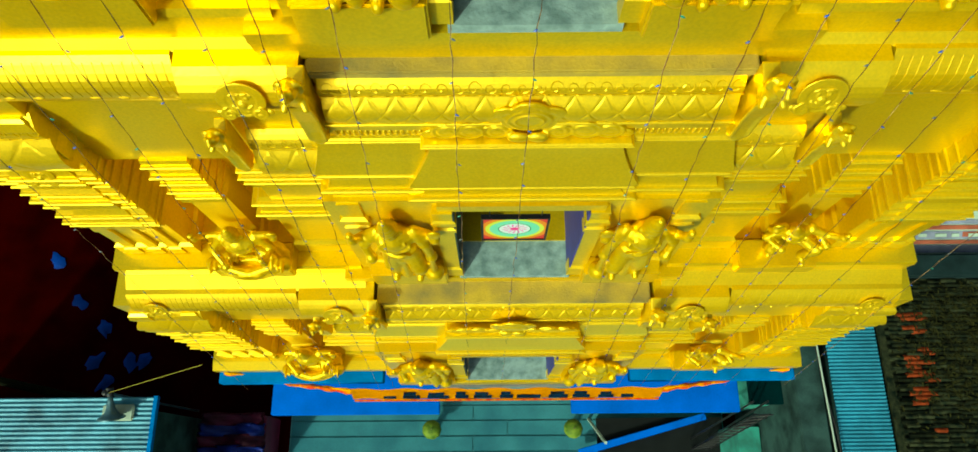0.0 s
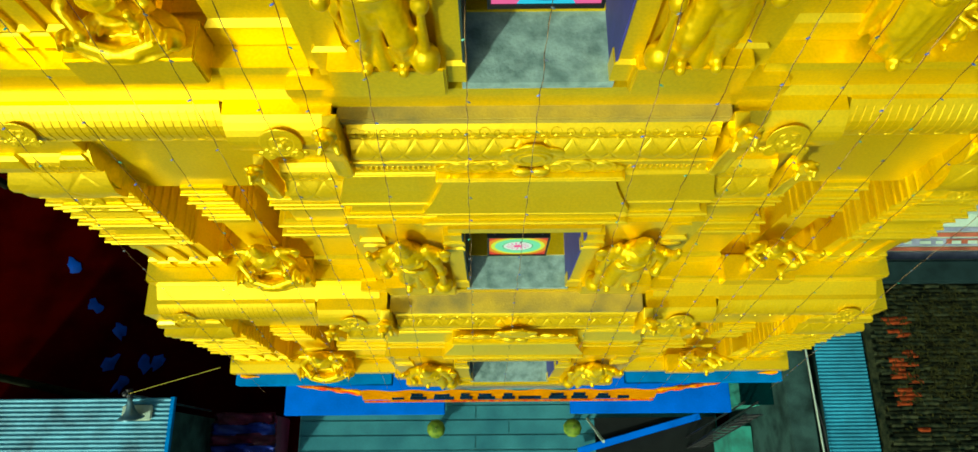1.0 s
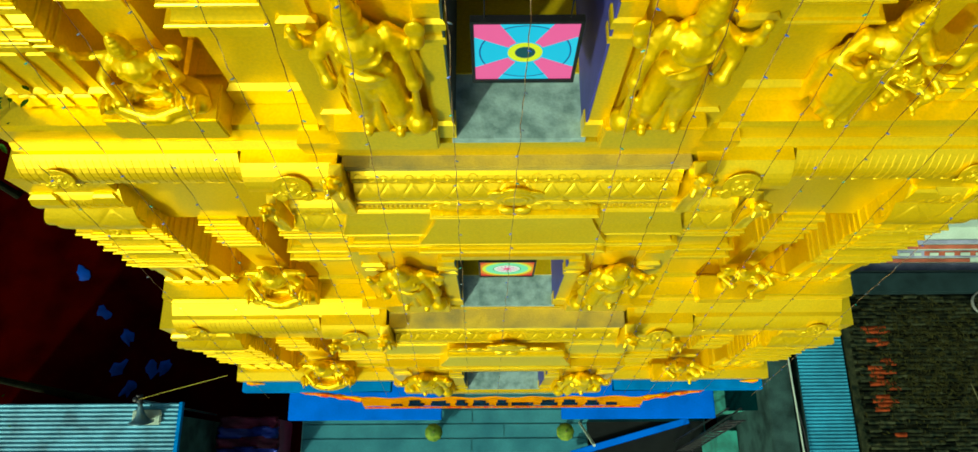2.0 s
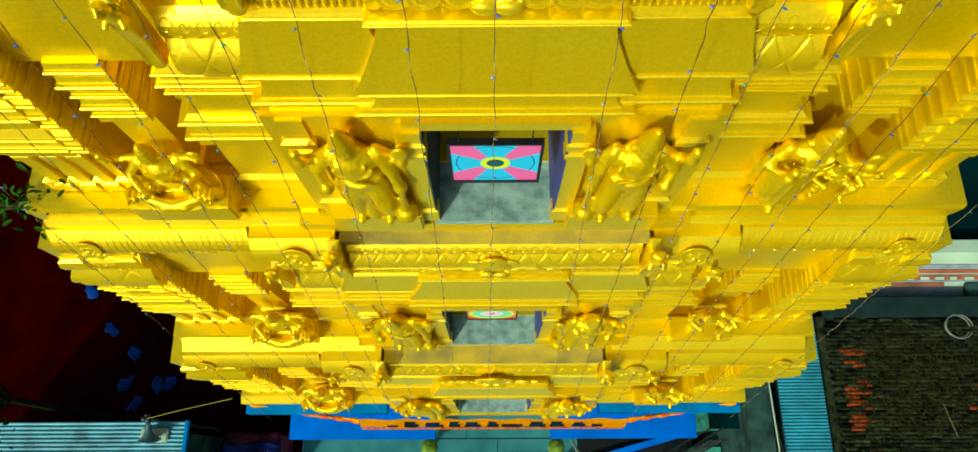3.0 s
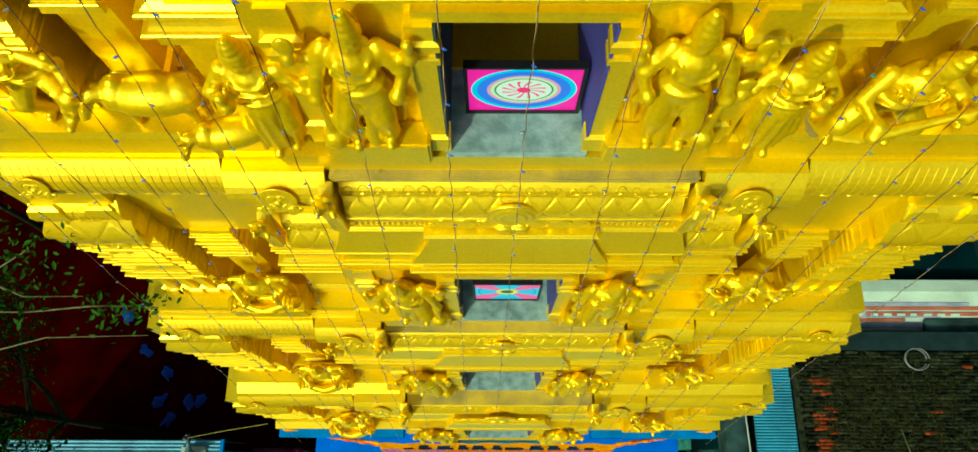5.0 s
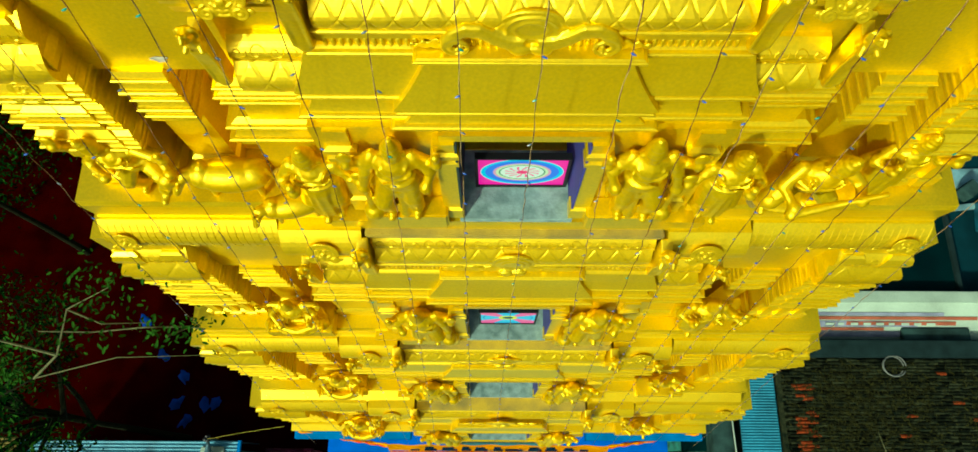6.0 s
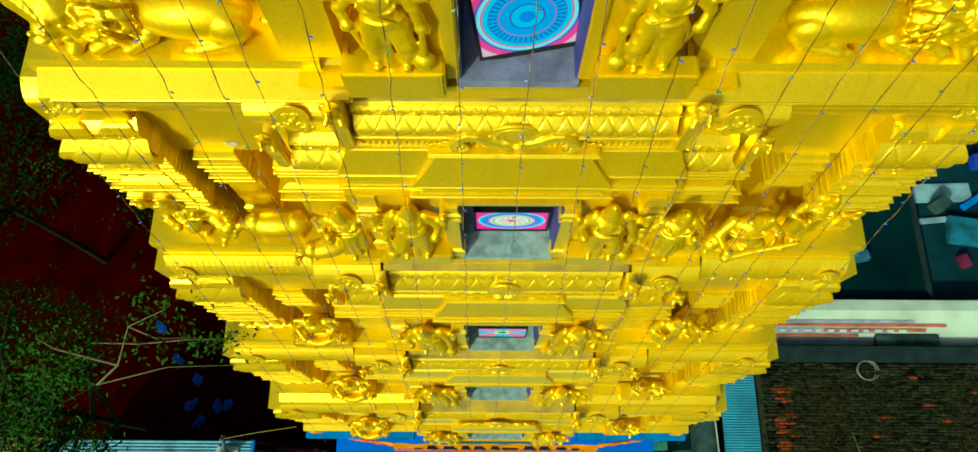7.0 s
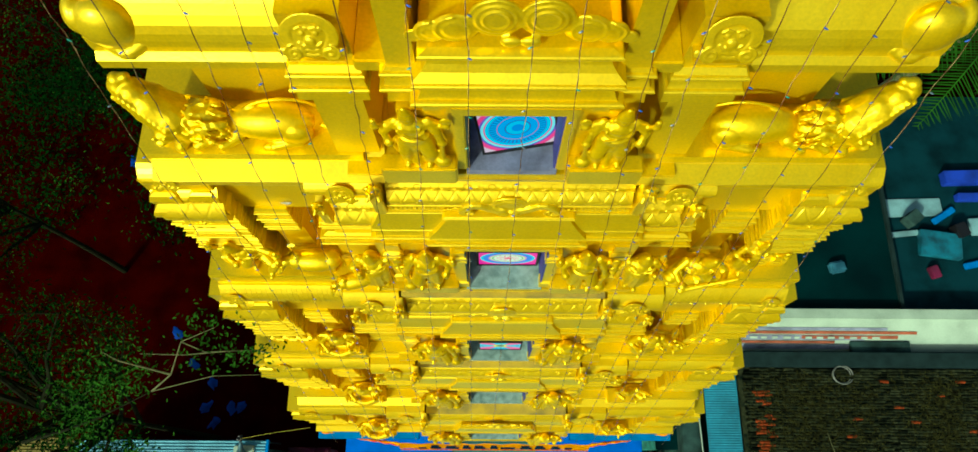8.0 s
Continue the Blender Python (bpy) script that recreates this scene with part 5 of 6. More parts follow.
# ---- neighbours ----
def corrugated(x0, x1, y0, y1, z, pitch, amp, fall=0.0, thick=0.004):
    """Sheet whose waves run along x."""
    bm = bmesh.new()
    n = int((y1 - y0) / pitch * 6)
    rows = []
    for side in (0, 1):
        rows.append([[bm.verts.new((x, y0 + (y1 - y0) * i / n, z + fall * (x - x0) + amp * math.sin(2 * math.pi * i / 6) - side * thick)) for i in range(n + 1)] for x in (x0, x1)])
    for i in range(n):
        bm.faces.new((rows[0][0][i], rows[0][1][i], rows[0][1][i + 1], rows[0][0][i + 1]))
        bm.faces.new((rows[1][0][i], rows[1][0][i + 1], rows[1][1][i + 1], rows[1][1][i]))
    for a, b in ((rows[0][0], rows[1][0]), (rows[1][1], rows[0][1])):
        for i in range(n):
            bm.faces.new((a[i], a[i + 1], b[i + 1], b[i]))
    return bm


shed = thing("shed", "low shed with a rust-stained galvanised corrugated roof", "shed", (0, 0, 0))
part("roof_sheet", corrugated(-7.16, -5.80, -3.5, -0.76, 3.32, 0.075, 0.011), SHEET, shed, "galvanised corrugated sheet")
part("roof_sheet", corrugated(-9.2, -7.10, -3.5, -0.76, 3.30, 0.075, 0.011), SHEET, shed, "galvanised corrugated sheet")
part("roof_sheet", corrugated(-11.6, -9.15, -3.5, -0.76, 3.285, 0.075, 0.011), SHEET, shed, "galvanised corrugated sheet")
part("edge_strip", box(-5.81, -5.74, -3.5, -0.74, 3.26, 3.345, 0.005), BLUE_PALE, shed, "blue painted edge strip")
part("wall", box(-11.4, -5.95, -3.4, -0.95, 0, 3.25), CONCRETE, shed)

part("roof_sheet", corrugated(-12.3, -10.7, -1.35, -0.70, 3.36, 0.075, 0.011), material("yellow_sheet", (0.16, 0.12, 0.015), 0.6, vary=0.5, scale=5, spec=0.2), shed, "yellowed corrugated sheet end")
horn = thing("horn_loudspeaker", "grey metal horn loudspeaker on a post over the shed roof", "loudspeaker", (-6.35, -0.86, 3.34))
bm = bmesh.new()
axis = Vector((0.02, -0.85, -0.32)).normalized()
st = Vector((0, 0.10, 0.36))
prof_h = [(0.0, 0.035), (0.10, 0.045), (0.20, 0.065), (0.28, 0.10), (0.34, 0.155), (0.37, 0.215)]
add_tube(bm, [st + axis * d for d, r in prof_h], [r for d, r in prof_h], 24, cap=True)
part("bell", bm, HORN, horn, smooth=True)
bm = bmesh.new()
add_tube(bm, [st - axis * 0.12, st + axis * 0.01], [0.06, 0.06], 14)
part("driver", bm, BLACK, horn)
bm = bmesh.new()
add_tube(bm, [(0, 0.12, -3.3), (0, 0.12, 0.52)], 0.022, 8)
part("post", bm, HORN, horn)
bm = bmesh.new()
add_ball(bm, (0, 0.12, 0.54), 0.035, (1.4, 1.4, 0.8))
part("cap", bm, BLACK, horn)
sheet_scrap = part("plastic_cover", box(-0.26, 0.26, -0.16, 0.10, 0, 0.05, 0.02), WALL_WHITE)
sheet_scrap.location = (-6.35, -0.98, 3.335)
tagged(sheet_scrap, "crumpled white plastic cover under the loudspeaker", "plastic cover")

# cloth-covered heap between shed and tower
TARP_RED = material("purple_red_tarpaulin", (0.16, 0.004, 0.05), 0.6, vary=0.6, scale=2.5)
TARP_BLUE = material("dark_blue_tarpaulin", (0.012, 0.05, 0.50), 0.5, vary=0.5, scale=2)
heap = thing("tarpaulin_heap", "heap covered with red and blue tarpaulins beside the shed", "tarpaulin", (-5.2, -1.3, 0))
for q in range(5):
    bm = bmesh.new()
    nx, ny = 14, 5
    g = [[bm.verts.new((-0.62 + 1.24 * i / nx, -0.2 * q + 0.24 * j / ny + 0.20, 1.2 + 0.12 * math.sin(i * 0.6 + q) + 0.05 * math.sin(j * 2 + i))) for j in range(ny + 1)] for i in range(nx + 1)]
    for i in range(nx):
        for j in range(ny):
            bm.faces.new((g[i][j], g[i + 1][j], g[i + 1][j + 1], g[i][j + 1]))
    bmesh.ops.solidify(bm, geom=bm.faces[:], thickness=0.02)
    part("sheet", bm, TARP_BLUE if q % 2 else TARP_RED, heap, smooth=True)
part("load", box(-0.58, 0.58, -0.75, 0.4, 0, 1.02, 0.03), TARP_RED, heap)
line = thing("guy_line", "thin yellow line from the loudspeaker post to the tower", "line", (-6.35, -0.74, 3.8))
bm = bmesh.new()
add_tube(bm, [(0, 0, 0), (1.05, 0.12, 0.75), (2.15, 0.20, 1.7)], 0.005, 5)
part("cord", bm, material("yellow_cord", (0.35, 0.28, 0.02), 0.7), line)

# gourds on posts
for gx in (-1.42, 1.42):
    g = thing("ash_gourd", "pale green round gourd on a short post", "gourd", (gx, -1.17, 0.03), group="gourds before the entrance")
    bm = bmesh.new()
    add_ball(bm, (0, 0, 0.52), 0.19, (1, 1, 0.85), 24, 14)
    for v in bm.verts:
        a = math.atan2(v.co.y, v.co.x)
        v.co.x *= 1 + 0.03 * math.cos(9 * a)
        v.co.y *= 1 + 0.03 * math.cos(9 * a)
    part("gourd", bm, GOURD, g, smooth=True)
    bm = bmesh.new()
    add_tube(bm, [(0, 0, 0.66), (0.01, 0, 0.71)], [0.02, 0.012], 7)
    part("stalk", bm, BARK, g)
    part("post", box(-0.05, 0.05, -0.05, 0.05, 0, 0.38, 0.008), STONE, g)

pole = thing("white_pole", "slim white painted pole at the edge of the paving", "pole", (1.80, -0.95, 0.02))
bm = bmesh.new()
add_tube(bm, [(0, 0, 0), (0, -0.55, 2.2)], 0.028, 10)
part("shaft", bm, WALL_WHITE, pole)
# flat near-black box over the right part of the paving
pit = part("near_black_slab", box(1.95, 4.5, -3.2, -0.95, 0.046, 0.25), DARK)
tagged(pit, "flat near-black slab over the paving", "tarpaulin")
beam = part("blue_beam", box(-1.35, 1.35, -0.07, 0.07, 0, 0.12, 0.01), BLUE)
beam.location, beam.rotation_euler = (2.85, -1.28, 0.25), (0, 0, radians(15))
tagged(beam, "blue painted beam lying over the near-black slab", "beam")

lad = thing("lattice_mast", "dark steel lattice mast leaning beside the entrance", "mast", (4.02, -1.05, 0.0))
for sx in (-0.14, 0.14):
    for sy in (-0.1, 0.1):
        bm = bmesh.new()
        add_tube(bm, [(sx * 1.3, sy - 0.45, 0), (sx * 0.8, sy, 3.9)], 0.016, 6)
        part("upright", bm, BLACK, lad)
for q in range(13):
    z0, z1 = q * 0.3, (q + 1) * 0.3
    bm = bmesh.new()
    y0 = -0.10 - 0.45 * (1 - z0 / 3.9)
    add_tube(bm, [(-0.16, y0, z0), (0.16, y0 + 0.03, z1), (-0.16, y0 + 0.03, z1)], 0.010, 5)
    part("brace", bm, BLACK, lad)

# compound wall with drain and pipe
cw = part("compound_wall", box(4.86, 5.32, -6, 0.5, 0, 3.25, 0.02), CONCRETE)
tagged(cw, "weathered grey concrete compound wall", "wall", kind="structure")
pipe = thing("water_pipe", "white plastic water pipe along the wall top", "pipe", (5.36, -3.2, 3.28))
bm = bmesh.new()
add_tube(bm, [(0.06, 0, 0), (0.0, 1.6, 0.0), (-0.06, 3.3, 0.02), (-0.10, 3.7, 0.02)], 0.016, 8)
part("tube", bm, WALL_WHITE, pipe)
cable = thing("black_cable", "loose black cable on the wall top", "cable", (5.38, -1.5, 3.27))
bm = bmesh.new()
add_tube(bm, [(0.08, -0.6, 0), (0.03, 0.2, 0.02), (-0.06, 0.8, 0.01), (-0.10, 1.5, 0.02), (-0.16, 1.9, 0.02)], 0.012, 6)
part("core", bm, BLACK, cable)
store = thing("side_store", "low green and grey store block beside the entrance", "store", (0, 0, 0))
GREEN_WALL = material("sea_green_wall", (0.05, 0.28, 0.22), 0.8, vary=0.5, scale=3)
part("wall", box(4.30, 4.84, -0.86, -0.30, 0, 2.6, 0.01), GREEN_WALL, store)
part("wall", box(4.42, 4.84, -3.0, -1.2, 0, 1.4, 0.01), GREEN_WALL, store)
part("slab", box(4.28, 4.855, -0.90, -0.28, 2.6, 2.7, 0.01), ROOF_TEAL, store)

# tiled house with lean-to
house = thing("tiled_house", "old house with a mossy, broken clay tile roof", "house", (0, 0, 0))
part("lean_to_roof", corrugated(5.55, 6.42, -4.0, 1.45, 3.10, 0.062, 0.010, 0.02), SHEET_BLUE, house, "pale blue corrugated lean-to sheet")
part("lean_to_wall", box(5.62, 6.4, -3.9, 1.3, 0, 3.05), CONCRETE, house)
part("house_wall", box(6.62, 15.5, -4.6, 1.15, 0, 3.10), CONCRETE, house)
part("roof_deck", box(6.46, 15.8, -4.8, 1.22, 3.105, 3.17), TILE, house, "dark roof boards under the tiles")
part("ridge", box(6.60, 15.8, 1.20, 1.62, 3.10, 3.30, 0.03), RIDGE, house, "grey mortar ridge band")


def tile_mesh(w, d):
    """Half-round clay tile, run along x."""
    bm = bmesh.new()
    seg = 4
    rings = []
    for x, s in ((0, 1.0), (w, 0.88)):
        up = [bm.verts.new((x, d * 0.5 * s * math.cos(math.pi * i / seg), 0.042 * s * math.sin(math.pi * i / seg))) for i in range(seg + 1)]
        dn = [bm.verts.new((x, d * 0.40 * s * math.cos(math.pi * i / seg), 0.028 * s * math.sin(math.pi * i / seg) - 0.004)) for i in range(seg + 1)]
        rings.append((up, dn))
    (u0, d0), (u1, d1) = rings
    for i in range(seg):
        bm.faces.new((u0[i], u0[i + 1], u1[i + 1], u1[i]))
        bm.faces.new((d0[i + 1], d0[i], d1[i], d1[i + 1]))
        bm.faces.new((u0[i + 1], u0[i], d0[i], d0[i + 1]))
        bm.faces.new((u1[i], u1[i + 1], d1[i + 1], d1[i]))
    bmesh.ops.recalc_face_normals(bm, faces=bm.faces)
    return bm


tile_meshes = []
for mat in (TILE, TILE_NEW):
    me = bpy.data.meshes.new("tile")
    bm = tile_mesh(0.25, 0.088)
    bm.to_mesh(me)
    bm.free()
    me.materials.append(mat)
    tile_meshes.append(me)
base_v = [tuple(v.co) for v in tile_meshes[0].vertices]
base_f = [tuple(p.vertices) for p in tile_meshes[0].polygons]
rnd = random.Random(31)
rest_v, rest_f, made = [], [], 0
nx, ny = 30, 44
for j in range(ny):
    for i in range(nx):
        if rnd.random() < 0.04:
            continue
        x = 6.56 + i * 0.225 + (0.06 if j % 2 else 0.0) + rnd.uniform(-0.015, 0.015)
        y = 1.14 - j * 0.074 + rnd.uniform(-0.008, 0.008)
        z = 3.18 + 0.012 * (i % 2) + rnd.uniform(0, 0.012)
        m = pose(x, y, z, rnd.uniform(-4, 4), rnd.uniform(-5, 1), rnd.uniform(-3, 3))
        orange = (i in (1, 2) and (8 <= j <= 12 or 16 <= j <= 27) and rnd.random() < 0.5) or rnd.random() < 0.010
        if made < 300 and (i < 7 or orange):
            ob = new("tile", tile_meshes[1 if orange else 0])
            ob.matrix_basis, ob.parent = m, house
            made += 1
        else:
            k = len(rest_v)
            rest_v += [tuple(m @ Vector(c)) for c in base_v]
            rest_f += [tuple(k + q for q in p) for p in base_f]
me = bpy.data.meshes.new("tiles")
me.from_pydata(rest_v, [], rest_f)
me.materials.append(TILE)
ob = new("tiling", me)
ob.parent = house
tagged(ob, "rows of dark mossy clay tiles", kind="stuff")

# moss and dry litter on the tiles
MOSS = material("dry_moss", (0.034, 0.034, 0.008), 1.0, vary=0.85, scale=8, fine=60, spec=0.1)
rv, rf = [], []
for n in range(6500):
    cx = rnd.choice((7.4, 8.0, 8.6, 9.6, 11.4, 11.6, 12.0)) + rnd.gauss(0, 0.45)
    cy = rnd.choice((0.6, 0.2, -0.3, -0.8)) + rnd.gauss(0, 0.35)
    if not (6.55 < cx < 13.2 and -2.0 < cy < 1.12):
        continue
    a, s, z = rnd.uniform(0, 6.28), rnd.uniform(0.015, 0.065), 3.225 + rnd.uniform(0, 0.03)
    k = len(rv)
    rv += [(cx + s * math.cos(a), cy + s * math.sin(a), z), (cx - s * 0.3 * math.sin(a), cy + s * 0.3 * math.cos(a), z + 0.012), (cx - s * math.cos(a), cy - s * math.sin(a), z), (cx + s * 0.3 * math.sin(a), cy - s * 0.3 * math.cos(a), z + 0.004)]
    rf.append((k, k + 1, k + 2, k + 3))
me = bpy.data.meshes.new("moss")
me.from_pydata(rv, [], rf)
me.materials.append(MOSS)
ob = new("moss_litter", me)
tagged(ob, "clumps of dry moss and leaf litter on the tiles", "moss", kind="stuff")
coil = thing("hose_coil", "grey coil of hose lying on the tile roof", "hose", (9.18, 1.0, 3.24))
for q in range(2):
    bm = bmesh.new()
    add_tube(bm, [((0.24 + 0.02 * q) * math.cos(a) + 0.03 * q, (0.22 + 0.02 * q) * math.sin(a), 0.02 + 0.02 * q) for a in [i * math.pi / 12 for i in range(23)]], 0.014, 6)
    part("loop", bm, material("grey_hose", (0.16, 0.17, 0.15), 0.6), coil)
twig = thing("dry_twig", "bare dry twig lying on the tile roof", "twig", (8.6, -0.75, 3.24))
bm = bmesh.new()
add_tube(bm, [(0, 0.3, 0.0), (0.05, 0.0, 0.03), (0.16, -0.35, 0.0)], [0.006, 0.008, 0.01], 5)
part("stem", bm, BARK, twig)

# white house behind, with painted front and green terrace
nb = thing("white_house", "lime-white house with faded painted signs and a dark green terrace", "house", (0, 0, 0))
part("front_wall", box(6.4, 22, 2.5, 2.72, 0, 3.35, 0.01), WALL_WHITE, nb, "lime-white front wall")
part("coping", box(6.38, 22.02, 2.47, 2.75, 3.35, 3.42, 0.01), WALL_WHITE, nb)
SLOPE = math.degrees(math.atan2(0.42, 0.86))


def on_awning(x0, x1, v0, v1, lift, mat, label, name):
    """A flat piece on the sloping awning; v runs up the slope in metres."""
    ob = part(name, box(x0, x1, v0, v1, lift, lift + 0.012), mat, nb, label)
    ob.location, ob.rotation_euler = (0, 1.66, 2.96), (radians(SLOPE), 0, 0)
    return ob


on_awning(6.4, 22, 0.0, 0.94, 0.0, WALL_WHITE, "sloping white printed awning sheet", "awning")
for x0, x1, v0, v1, mat in ((6.5, 9.7, 0.08, 0.22, WALL_LILAC), (6.5, 9.2, 0.24, 0.31, WALL_RED), (6.5, 10.0, 0.33, 0.47, WALL_LILAC), (8.3, 10.9, 0.37, 0.46, WALL_RED), (6.6, 11.4, 0.50, 0.58, WALL_RED), (6.7, 10.6, 0.60, 0.68, WALL_LILAC)):
    on_awning(x0, x1, v0, v1, 0.016 if mat is WALL_LILAC else 0.020, mat, "faded printed bar", "sign_bar")
rnd = random.Random(77)
for n in range(12):
    x = 6.9 + n * 0.3
    on_awning(x, x + rnd.uniform(0.12, 0.22), 0.37, 0.43, 0.036, WALL_WHITE, "pale unreadable lettering bar", "lettering_bar")
part("hatch_block", box(9.6, 11.2, 1.60, 1.92, 3.02, 3.16, 0.02), CONCRETE, nb, "grey board lying on the awning edge")
part("terrace_floor", box(4.6, 11.1, 2.76, 9.0, 0, 3.15), ROOF_TEAL, nb, "dark green terrace floor")
part("terrace_kerb", box(11.10, 11.20, 2.76, 9.0, 0, 3.26, 0.01), RIDGE, nb)
lump = part("concrete_block", box(-0.22, 0.22, -0.16, 0.16, 0, 0.22, 0.05), SHEET)
lump.location, lump.rotation_euler = (9.5, 3.95, 3.15), (0, 0, 0.2)
tagged(lump, "loose concrete block on the terrace", "block")
# the gap's shade is put into the floor's near-black colour
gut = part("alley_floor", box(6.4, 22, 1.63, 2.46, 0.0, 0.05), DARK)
tagged(gut, "alley floor with the shade between the houses in its colour", "alley", kind="structure")

# cluttered yard roof on the far right
yard = thing("clutter_roof", "flat roof heaped with boards, sheets and boxes", "roof", (0, 0, 0))
part("roof_slab", box(11.21, 24, 2.76, 9.5, 0, 2.9), material("stained_slab", (0.006, 0.034, 0.045), 0.8, vary=0.6, scale=1.2, spec=0.03), yard)
PALE_SHEET = material("pale_sheet_metal", (0.25, 0.45, 0.50), 0.5, vary=0.5, scale=2)
TEAL_SHEET = material("teal_blue_tarpaulin", (0.02, 0.16, 0.24), 0.5, vary=0.7, scale=3)
for n, (x, y, w, d, h, a, mat, label) in enumerate(((12.10, 5.85, 1.75, 0.55, 0.06, 2, PALE_SHEET, "pale sheet-metal board"), (11.95, 5.45, 0.42, 0.34, 0.40, 38, CONCRETE, "grey wooden crate"),
        (12.95, 5.60, 0.75, 0.18, 0.14, 32, BLUE_PALE, "rolled bright blue tarpaulin"), (11.75, 5.05, 0.80, 0.16, 0.08, 6, PALE_SHEET, "dented metal strip"),
        (12.65, 4.70, 1.15, 0.75, 0.22, -8, TEAL_SHEET, "crumpled teal tarpaulin heap"), (13.25, 5.10, 0.34, 0.40, 0.36, 20, BLACK, "black open box"), (12.35, 3.90, 0.24, 0.35, 0.2, 15, TARP_RED, "dark red bag"),
        (14.3, 5.30, 1.3, 0.5, 0.12, 4, PALE_SHEET, "stack of pale boards"), (13.9, 6.75, 1.6, 0.40, 0.3, 2, TARP_BLUE, "dark blue tarpaulin roll"), (14.0, 6.15, 1.2, 0.22, 0.25, 1, TARP_BLUE, "dark blue tarpaulin roll"), (13.6, 4.15, 0.7, 0.18, 0.12, 12, BLUE_PALE, "crumpled bright blue sheet"))):
    ob = part("heap_item", box(-w / 2, w / 2, -d / 2, d / 2, 0, h, 0.02), mat)
    ob.location, ob.rotation_euler = (x, y, 2.9), (0, 0, radians(a))
    ob.name = ("board", "crate", "tarpaulin_roll", "metal_sheet", "tarpaulin_mound", "broken_box", "bag", "board_stack", "tarpaulin_roll", "tarpaulin_roll", "plastic_sheet")[n]
    tagged(ob, label + " on the flat roof", ("board", "crate", "tarpaulin", "sheet", "heap", "box", "bag", "boards", "tarpaulin", "tarpaulin", "sheet")[n])


# ---- trees ----
LEAF = material("dark_green_leaf", (0.0026, 0.022, 0.0016), 0.9, vary=0.6, scale=4, fine=20, spec=0.02)
LEAF_PALE = material("young_green_leaf", (0.028, 0.095, 0.008), 0.85, vary=0.5, scale=5, spec=0.05)


def leaves(name, centres, spread, count, size, mat, parent, seed):
    rnd = random.Random(seed)
    v, fcs = [], []
    for n in range(count):
        c = rnd.choice(centres)
        p = Vector(c) + Vector((rnd.gauss(0, spread), rnd.gauss(0, spread), rnd.gauss(0, spread * 0.7)))
        s = size * rnd.uniform(0.6, 1.3)
        q = Euler((rnd.uniform(-0.8, 0.8), rnd.uniform(-0.8, 0.8), rnd.uniform(0, 6.28))).to_matrix()
        k = len(v)
        v += [tuple(p + q @ Vector(w)) for w in ((-s, 0, 0), (-0.3 * s, -0.38 * s, 0.08 * s), (0.5 * s, -0.30 * s, 0.05 * s), (s, 0, -0.08 * s), (0.5 * s, 0.30 * s, 0.05 * s), (-0.3 * s, 0.38 * s, 0.08 * s))]
        fcs += [(k, k + 1, k + 2, k + 3), (k, k + 3, k + 4, k + 5)]
    me = bpy.data.meshes.new(name)
    me.from_pydata(v, [], fcs)
    me.materials.append(mat)
    ob = new(name, me)
    ob.parent = parent
    return tagged(ob, kind="stuff")


def tree(at, height, spread, n_limbs, count, seed, label, clump=0.12, young=0.12):
    rnd = random.Random(seed)
    root = thing("tree", label, "tree", at)
    bm = bmesh.new()
    trunk = [Vector((0.25 * math.sin(s * 3 + seed), 0.2 * math.sin(s * 2), s * height * 0.7)) for s in [i / 8 for i in range(9)]]
    add_tube(bm, trunk, [0.10 * (1 - 0.9 * i / 8) for i in range(9)], 10)
    part("trunk", bm, BARK_DARK, root)
    ends = []
    for n in range(n_limbs):
        b = trunk[rnd.randint(4, 8)]
        a, r = rnd.uniform(0, 6.28), spread * rnd.uniform(0.5, 1.0)
        e = Vector((b.x + r * math.cos(a), b.y + r * math.sin(a), min(height, b.z + rnd.uniform(0.1, 0.34) * height)))
        pts = [b.lerp(e, s) + Vector((rnd.gauss(0, 0.10), rnd.gauss(0, 0.10), rnd.gauss(0, 0.08))) * (1 if 0 < s < 1 else 0) for s in (0, 0.25, 0.5, 0.75, 1.0)]
        bm = bmesh.new()
        add_tube(bm, pts, [0.07, 0.05, 0.035, 0.022, 0.010], 6)
        for q in range(3):
            w = pts[rnd.randint(2, 4)]
            t = w + Vector((rnd.gauss(0, 0.5), rnd.gauss(0, 0.5), rnd.uniform(0.0, 0.4)))
            add_tube(bm, [w, w.lerp(t, 0.5) + Vector((0, 0, 0.06)), t], [0.014, 0.010, 0.005], 5)
            ends.append(t)
        part("limb", bm, BARK_DARK, root)
        ends += [pts[2], pts[3], e]
    leaves("crown", ends, spread * clump, count * 3, 0.044, LEAF, root, seed)
    leaves("young_foliage", ends, spread * clump * 0.8, int(count * young * 2), 0.027, LEAF_PALE, root, seed + 1)
    return root


tree((-8.3, -0.6, 0), 12.6, 2.3, 22, 2600, 3, "tall leafy tree with pale bare branches beside the tower", 0.10, 0.55)
tree((-12.2, 4.6, 0), 12.0, 2.6, 14, 1500, 8, "dense dark green tree behind the shed")
tree((-9.0, 8.6, 0), 12.0, 2.6, 18, 2600, 15, "dense dark green tree behind the tower")

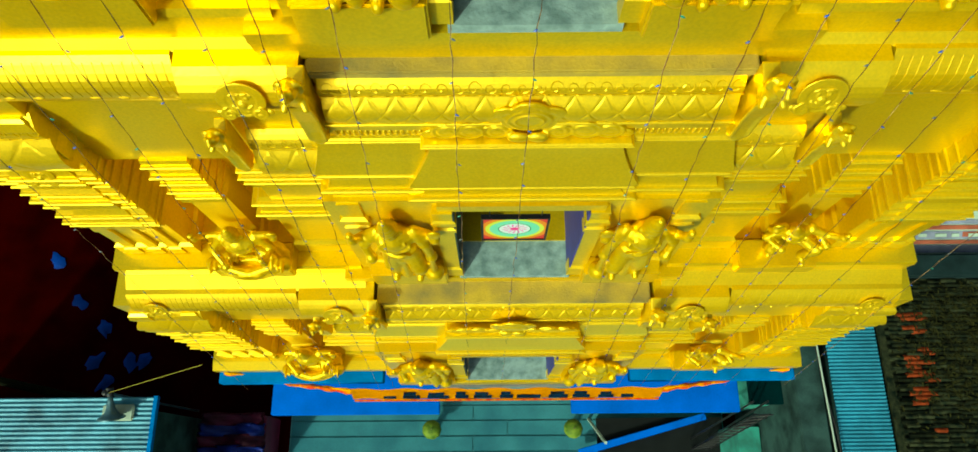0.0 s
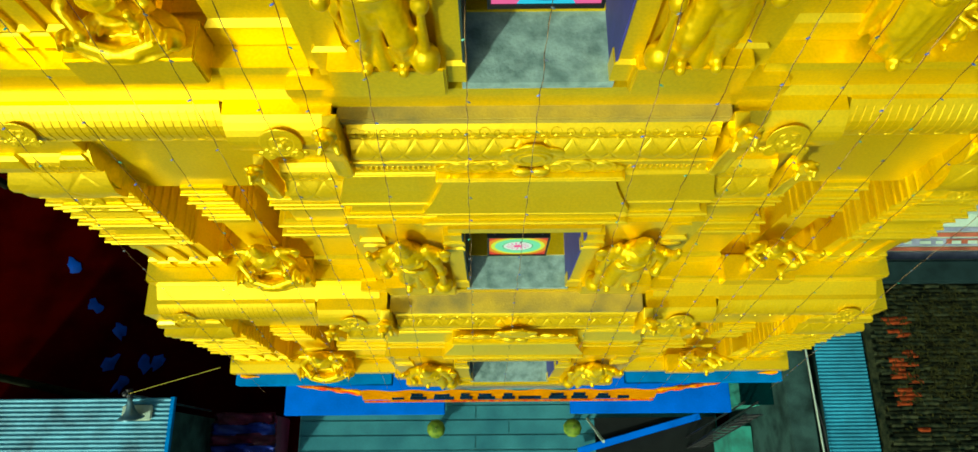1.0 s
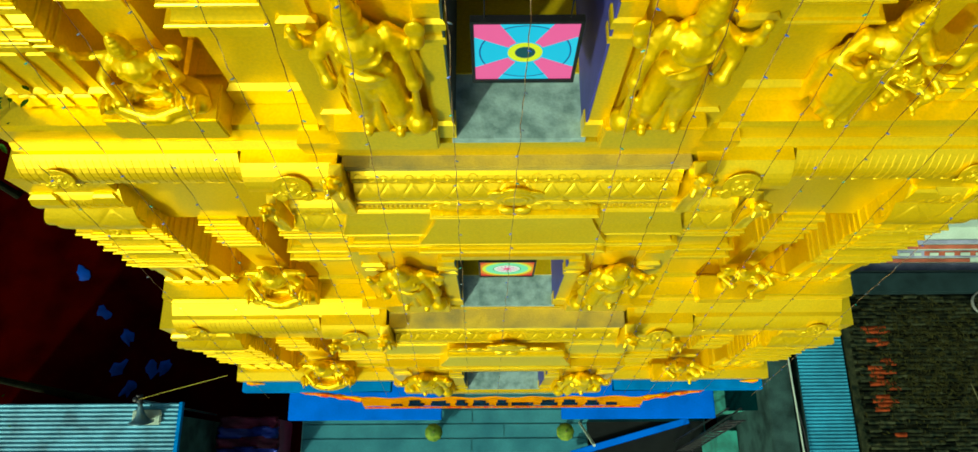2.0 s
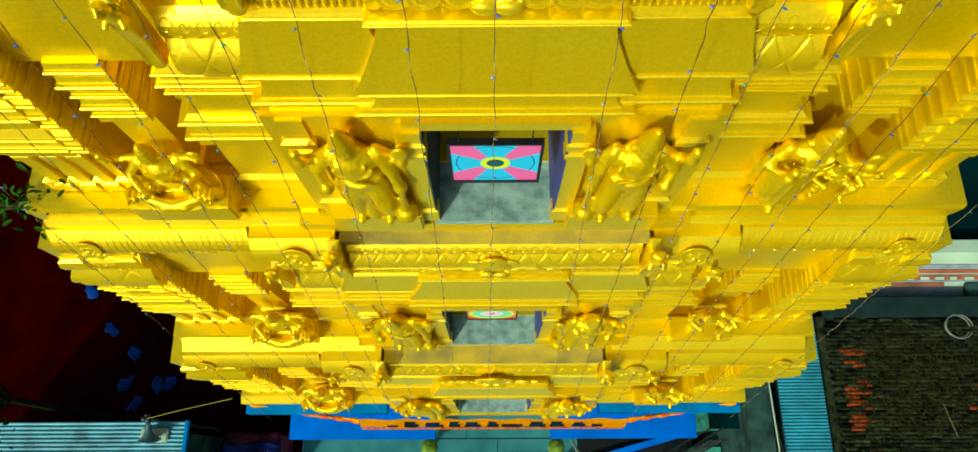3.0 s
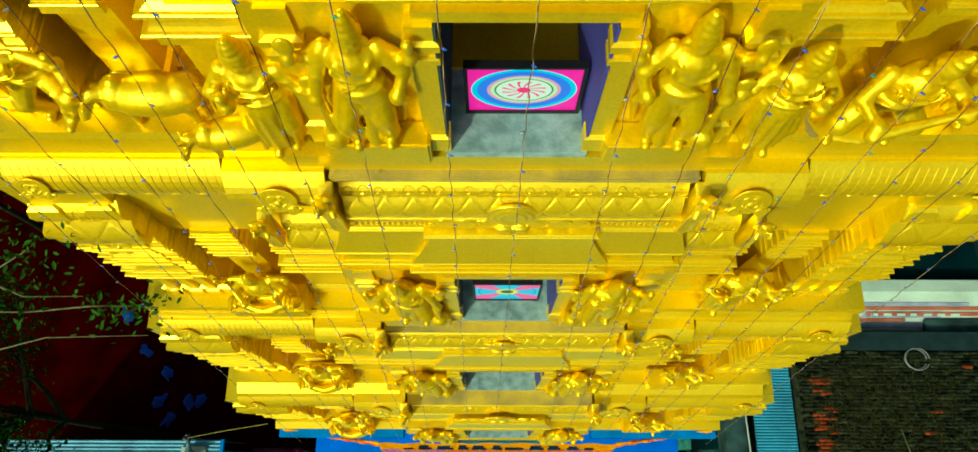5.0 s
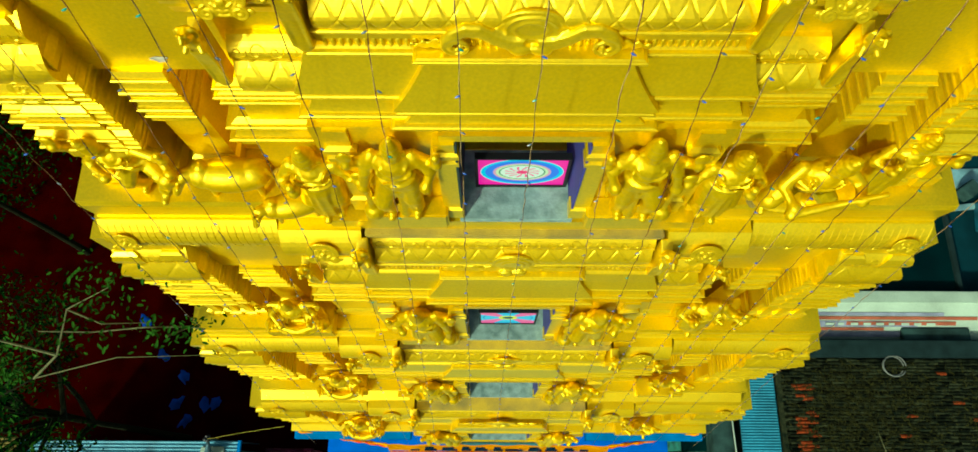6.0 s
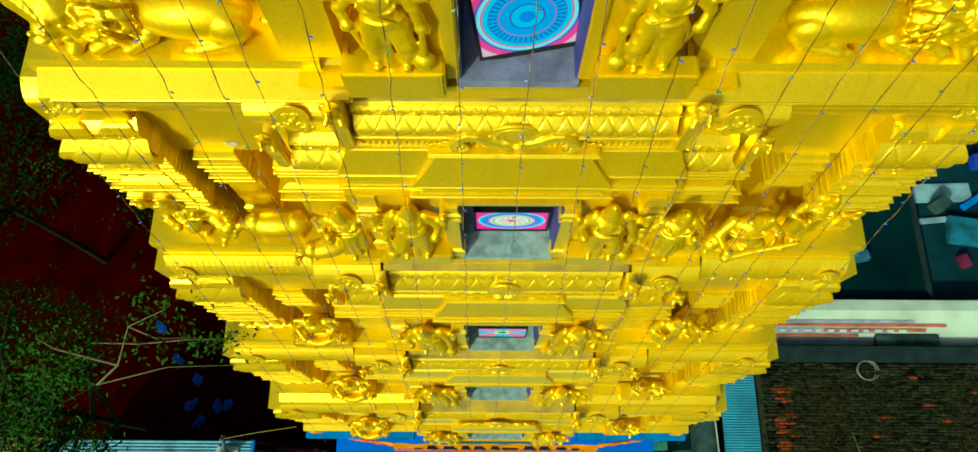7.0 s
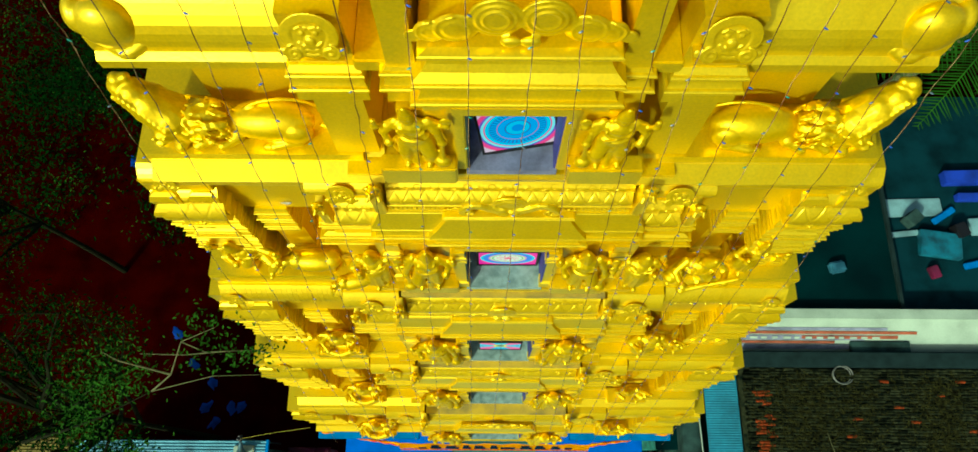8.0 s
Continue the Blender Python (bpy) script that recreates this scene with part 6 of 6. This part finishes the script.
# weeds and creepers on the open ground behind
rnd = random.Random(60)
weeds = thing("weeds", "dense dark green weeds covering the ground", "weeds", (0, 0, 0), kind="stuff")
spots = [(rnd.uniform(-17, -5.0), rnd.uniform(6.0, 14.0), rnd.uniform(0.1, 0.9)) for n in range(70)]
leaves("foliage", spots, 0.6, 14000, 0.075, LEAF, weeds, 61)
leaves("young_foliage", spots[::6], 0.5, 1500, 0.045, LEAF_PALE, weeds, 62)

# bare pale branch that reaches towards the corner
br = thing("bare_branch", "pale bare forked branch reaching towards the tower", "branch", (-5.6, -1.0, 12.9))
for pts, r in (([(-0.9, -0.1, -0.75), (0, 0, 0), (0.7, 0.15, 0.45), (1.45, 0.45, 0.75)], 0.024),
               ([(1.45, 0.45, 0.75), (1.75, 0.62, 0.98), (1.95, 0.95, 1.30), (2.45, 1.05, 1.65)], 0.012),
               ([(1.75, 0.62, 0.98), (1.2, 0.75, 1.15), (1.0, 0.85, 1.2)], 0.014), ([(1.45, 0.45, 0.75), (2.2, 0.62, 0.86), (2.9, 0.66, 0.75)], 0.007),
               ([(1.95, 0.95, 1.30), (2.2, 0.85, 1.2), (2.5, 0.9, 1.0)], 0.010)):
    bm = bmesh.new()
    add_tube(bm, pts, [r * (1 - 0.75 * i / (len(pts) - 1)) for i in range(len(pts))], 6)
    part("stem", bm, BARK_DARK if r > 0.02 else BARK, br)
leaves("foliage", [(2.3, 1.0, 1.5), (1.3, 0.6, 0.95), (1.0, 0.8, 1.15), (0.5, 0.1, 0.3), (0.2, 0.2, 0.1), (1.2, -0.4, 0.35), (0.7, 0.5, 0.4), (0.0, 0.5, 0.0)], 0.20, 1300, 0.027, LEAF_PALE, br, 44)

# sapling rooted in the ledge and its long arching stem
sap = thing("ledge_sapling", "small sapling with a long arching stem rooted in the ledge", "sapling", (-3.28, 0.10, 12.64))
for pts in ([(0, 0, 0), (-0.35, -0.05, 0.22), (-0.9, -0.1, 0.20), (-1.6, -0.05, -0.05)], [(0, 0, 0), (0.15, -0.05, 0.2), (0.28, -0.08, 0.3)], [(0, 0, 0), (-0.12, -0.15, 0.25)]):
    bm = bmesh.new()
    add_tube(bm, pts, [0.010, 0.009, 0.008, 0.005][:len(pts)], 5)
    part("stem", bm, BARK, sap)
leaves("foliage", [(0.1, -0.05, 0.15), (0.26, -0.08, 0.28), (-0.12, -0.12, 0.22), (-0.3, -0.05, 0.2)], 0.09, 110, 0.035, LEAF_PALE, sap, 6)

# palm beyond the terrace
palm = thing("palm_tree", "coconut palm with long drooping green fronds", "palm", (8.9, 6.4, 0))
bm = bmesh.new()
add_tube(bm, [(0.5, 2.2, 0), (0.3, 1.2, 5), (0.1, 0.4, 9), (0, 0, 12.2)], [0.2, 0.16, 0.14, 0.13], 10)
part("trunk", bm, BARK, palm)
PALM = material("palm_leaf", (0.03, 0.11, 0.008), 0.6, vary=0.5, scale=3, spec=0.1)
for n in range(13):
    a = n * 2 * math.pi / 13 + 0.2
    d = Vector((math.cos(a), math.sin(a), 0))
    side = Vector((-d.y, d.x, 0))
    bm = bmesh.new()
    rib = [Vector((0, 0, 12.3)) + d * (2.6 * s) + Vector((0, 0, 0.9 * s - 2.1 * s * s)) for s in [i / 60 for i in range(61)]]
    add_tube(bm, rib, [0.03 * (1 - 0.8 * i / 60) for i in range(61)], 5)
    for i in range(4, 61):
        ln = 0.80 * math.sin(math.pi * min(1, (i + 8) / 70))
        for sg in (1, -1):
            p = rib[i]
            tip = p + side * sg * ln + d * ln * 0.45 + Vector((0, 0, -0.35 * ln + 0.05 * math.sin(i * 2.3)))
            w = d * 0.017
            vs = [bm.verts.new(q) for q in (p - w, p + w, p.lerp(tip, 0.6) + w * 0.9, tip, p.lerp(tip, 0.6) - w * 0.9)]
            bm.faces.new(vs)
    part("frond", bm, PALM, palm)
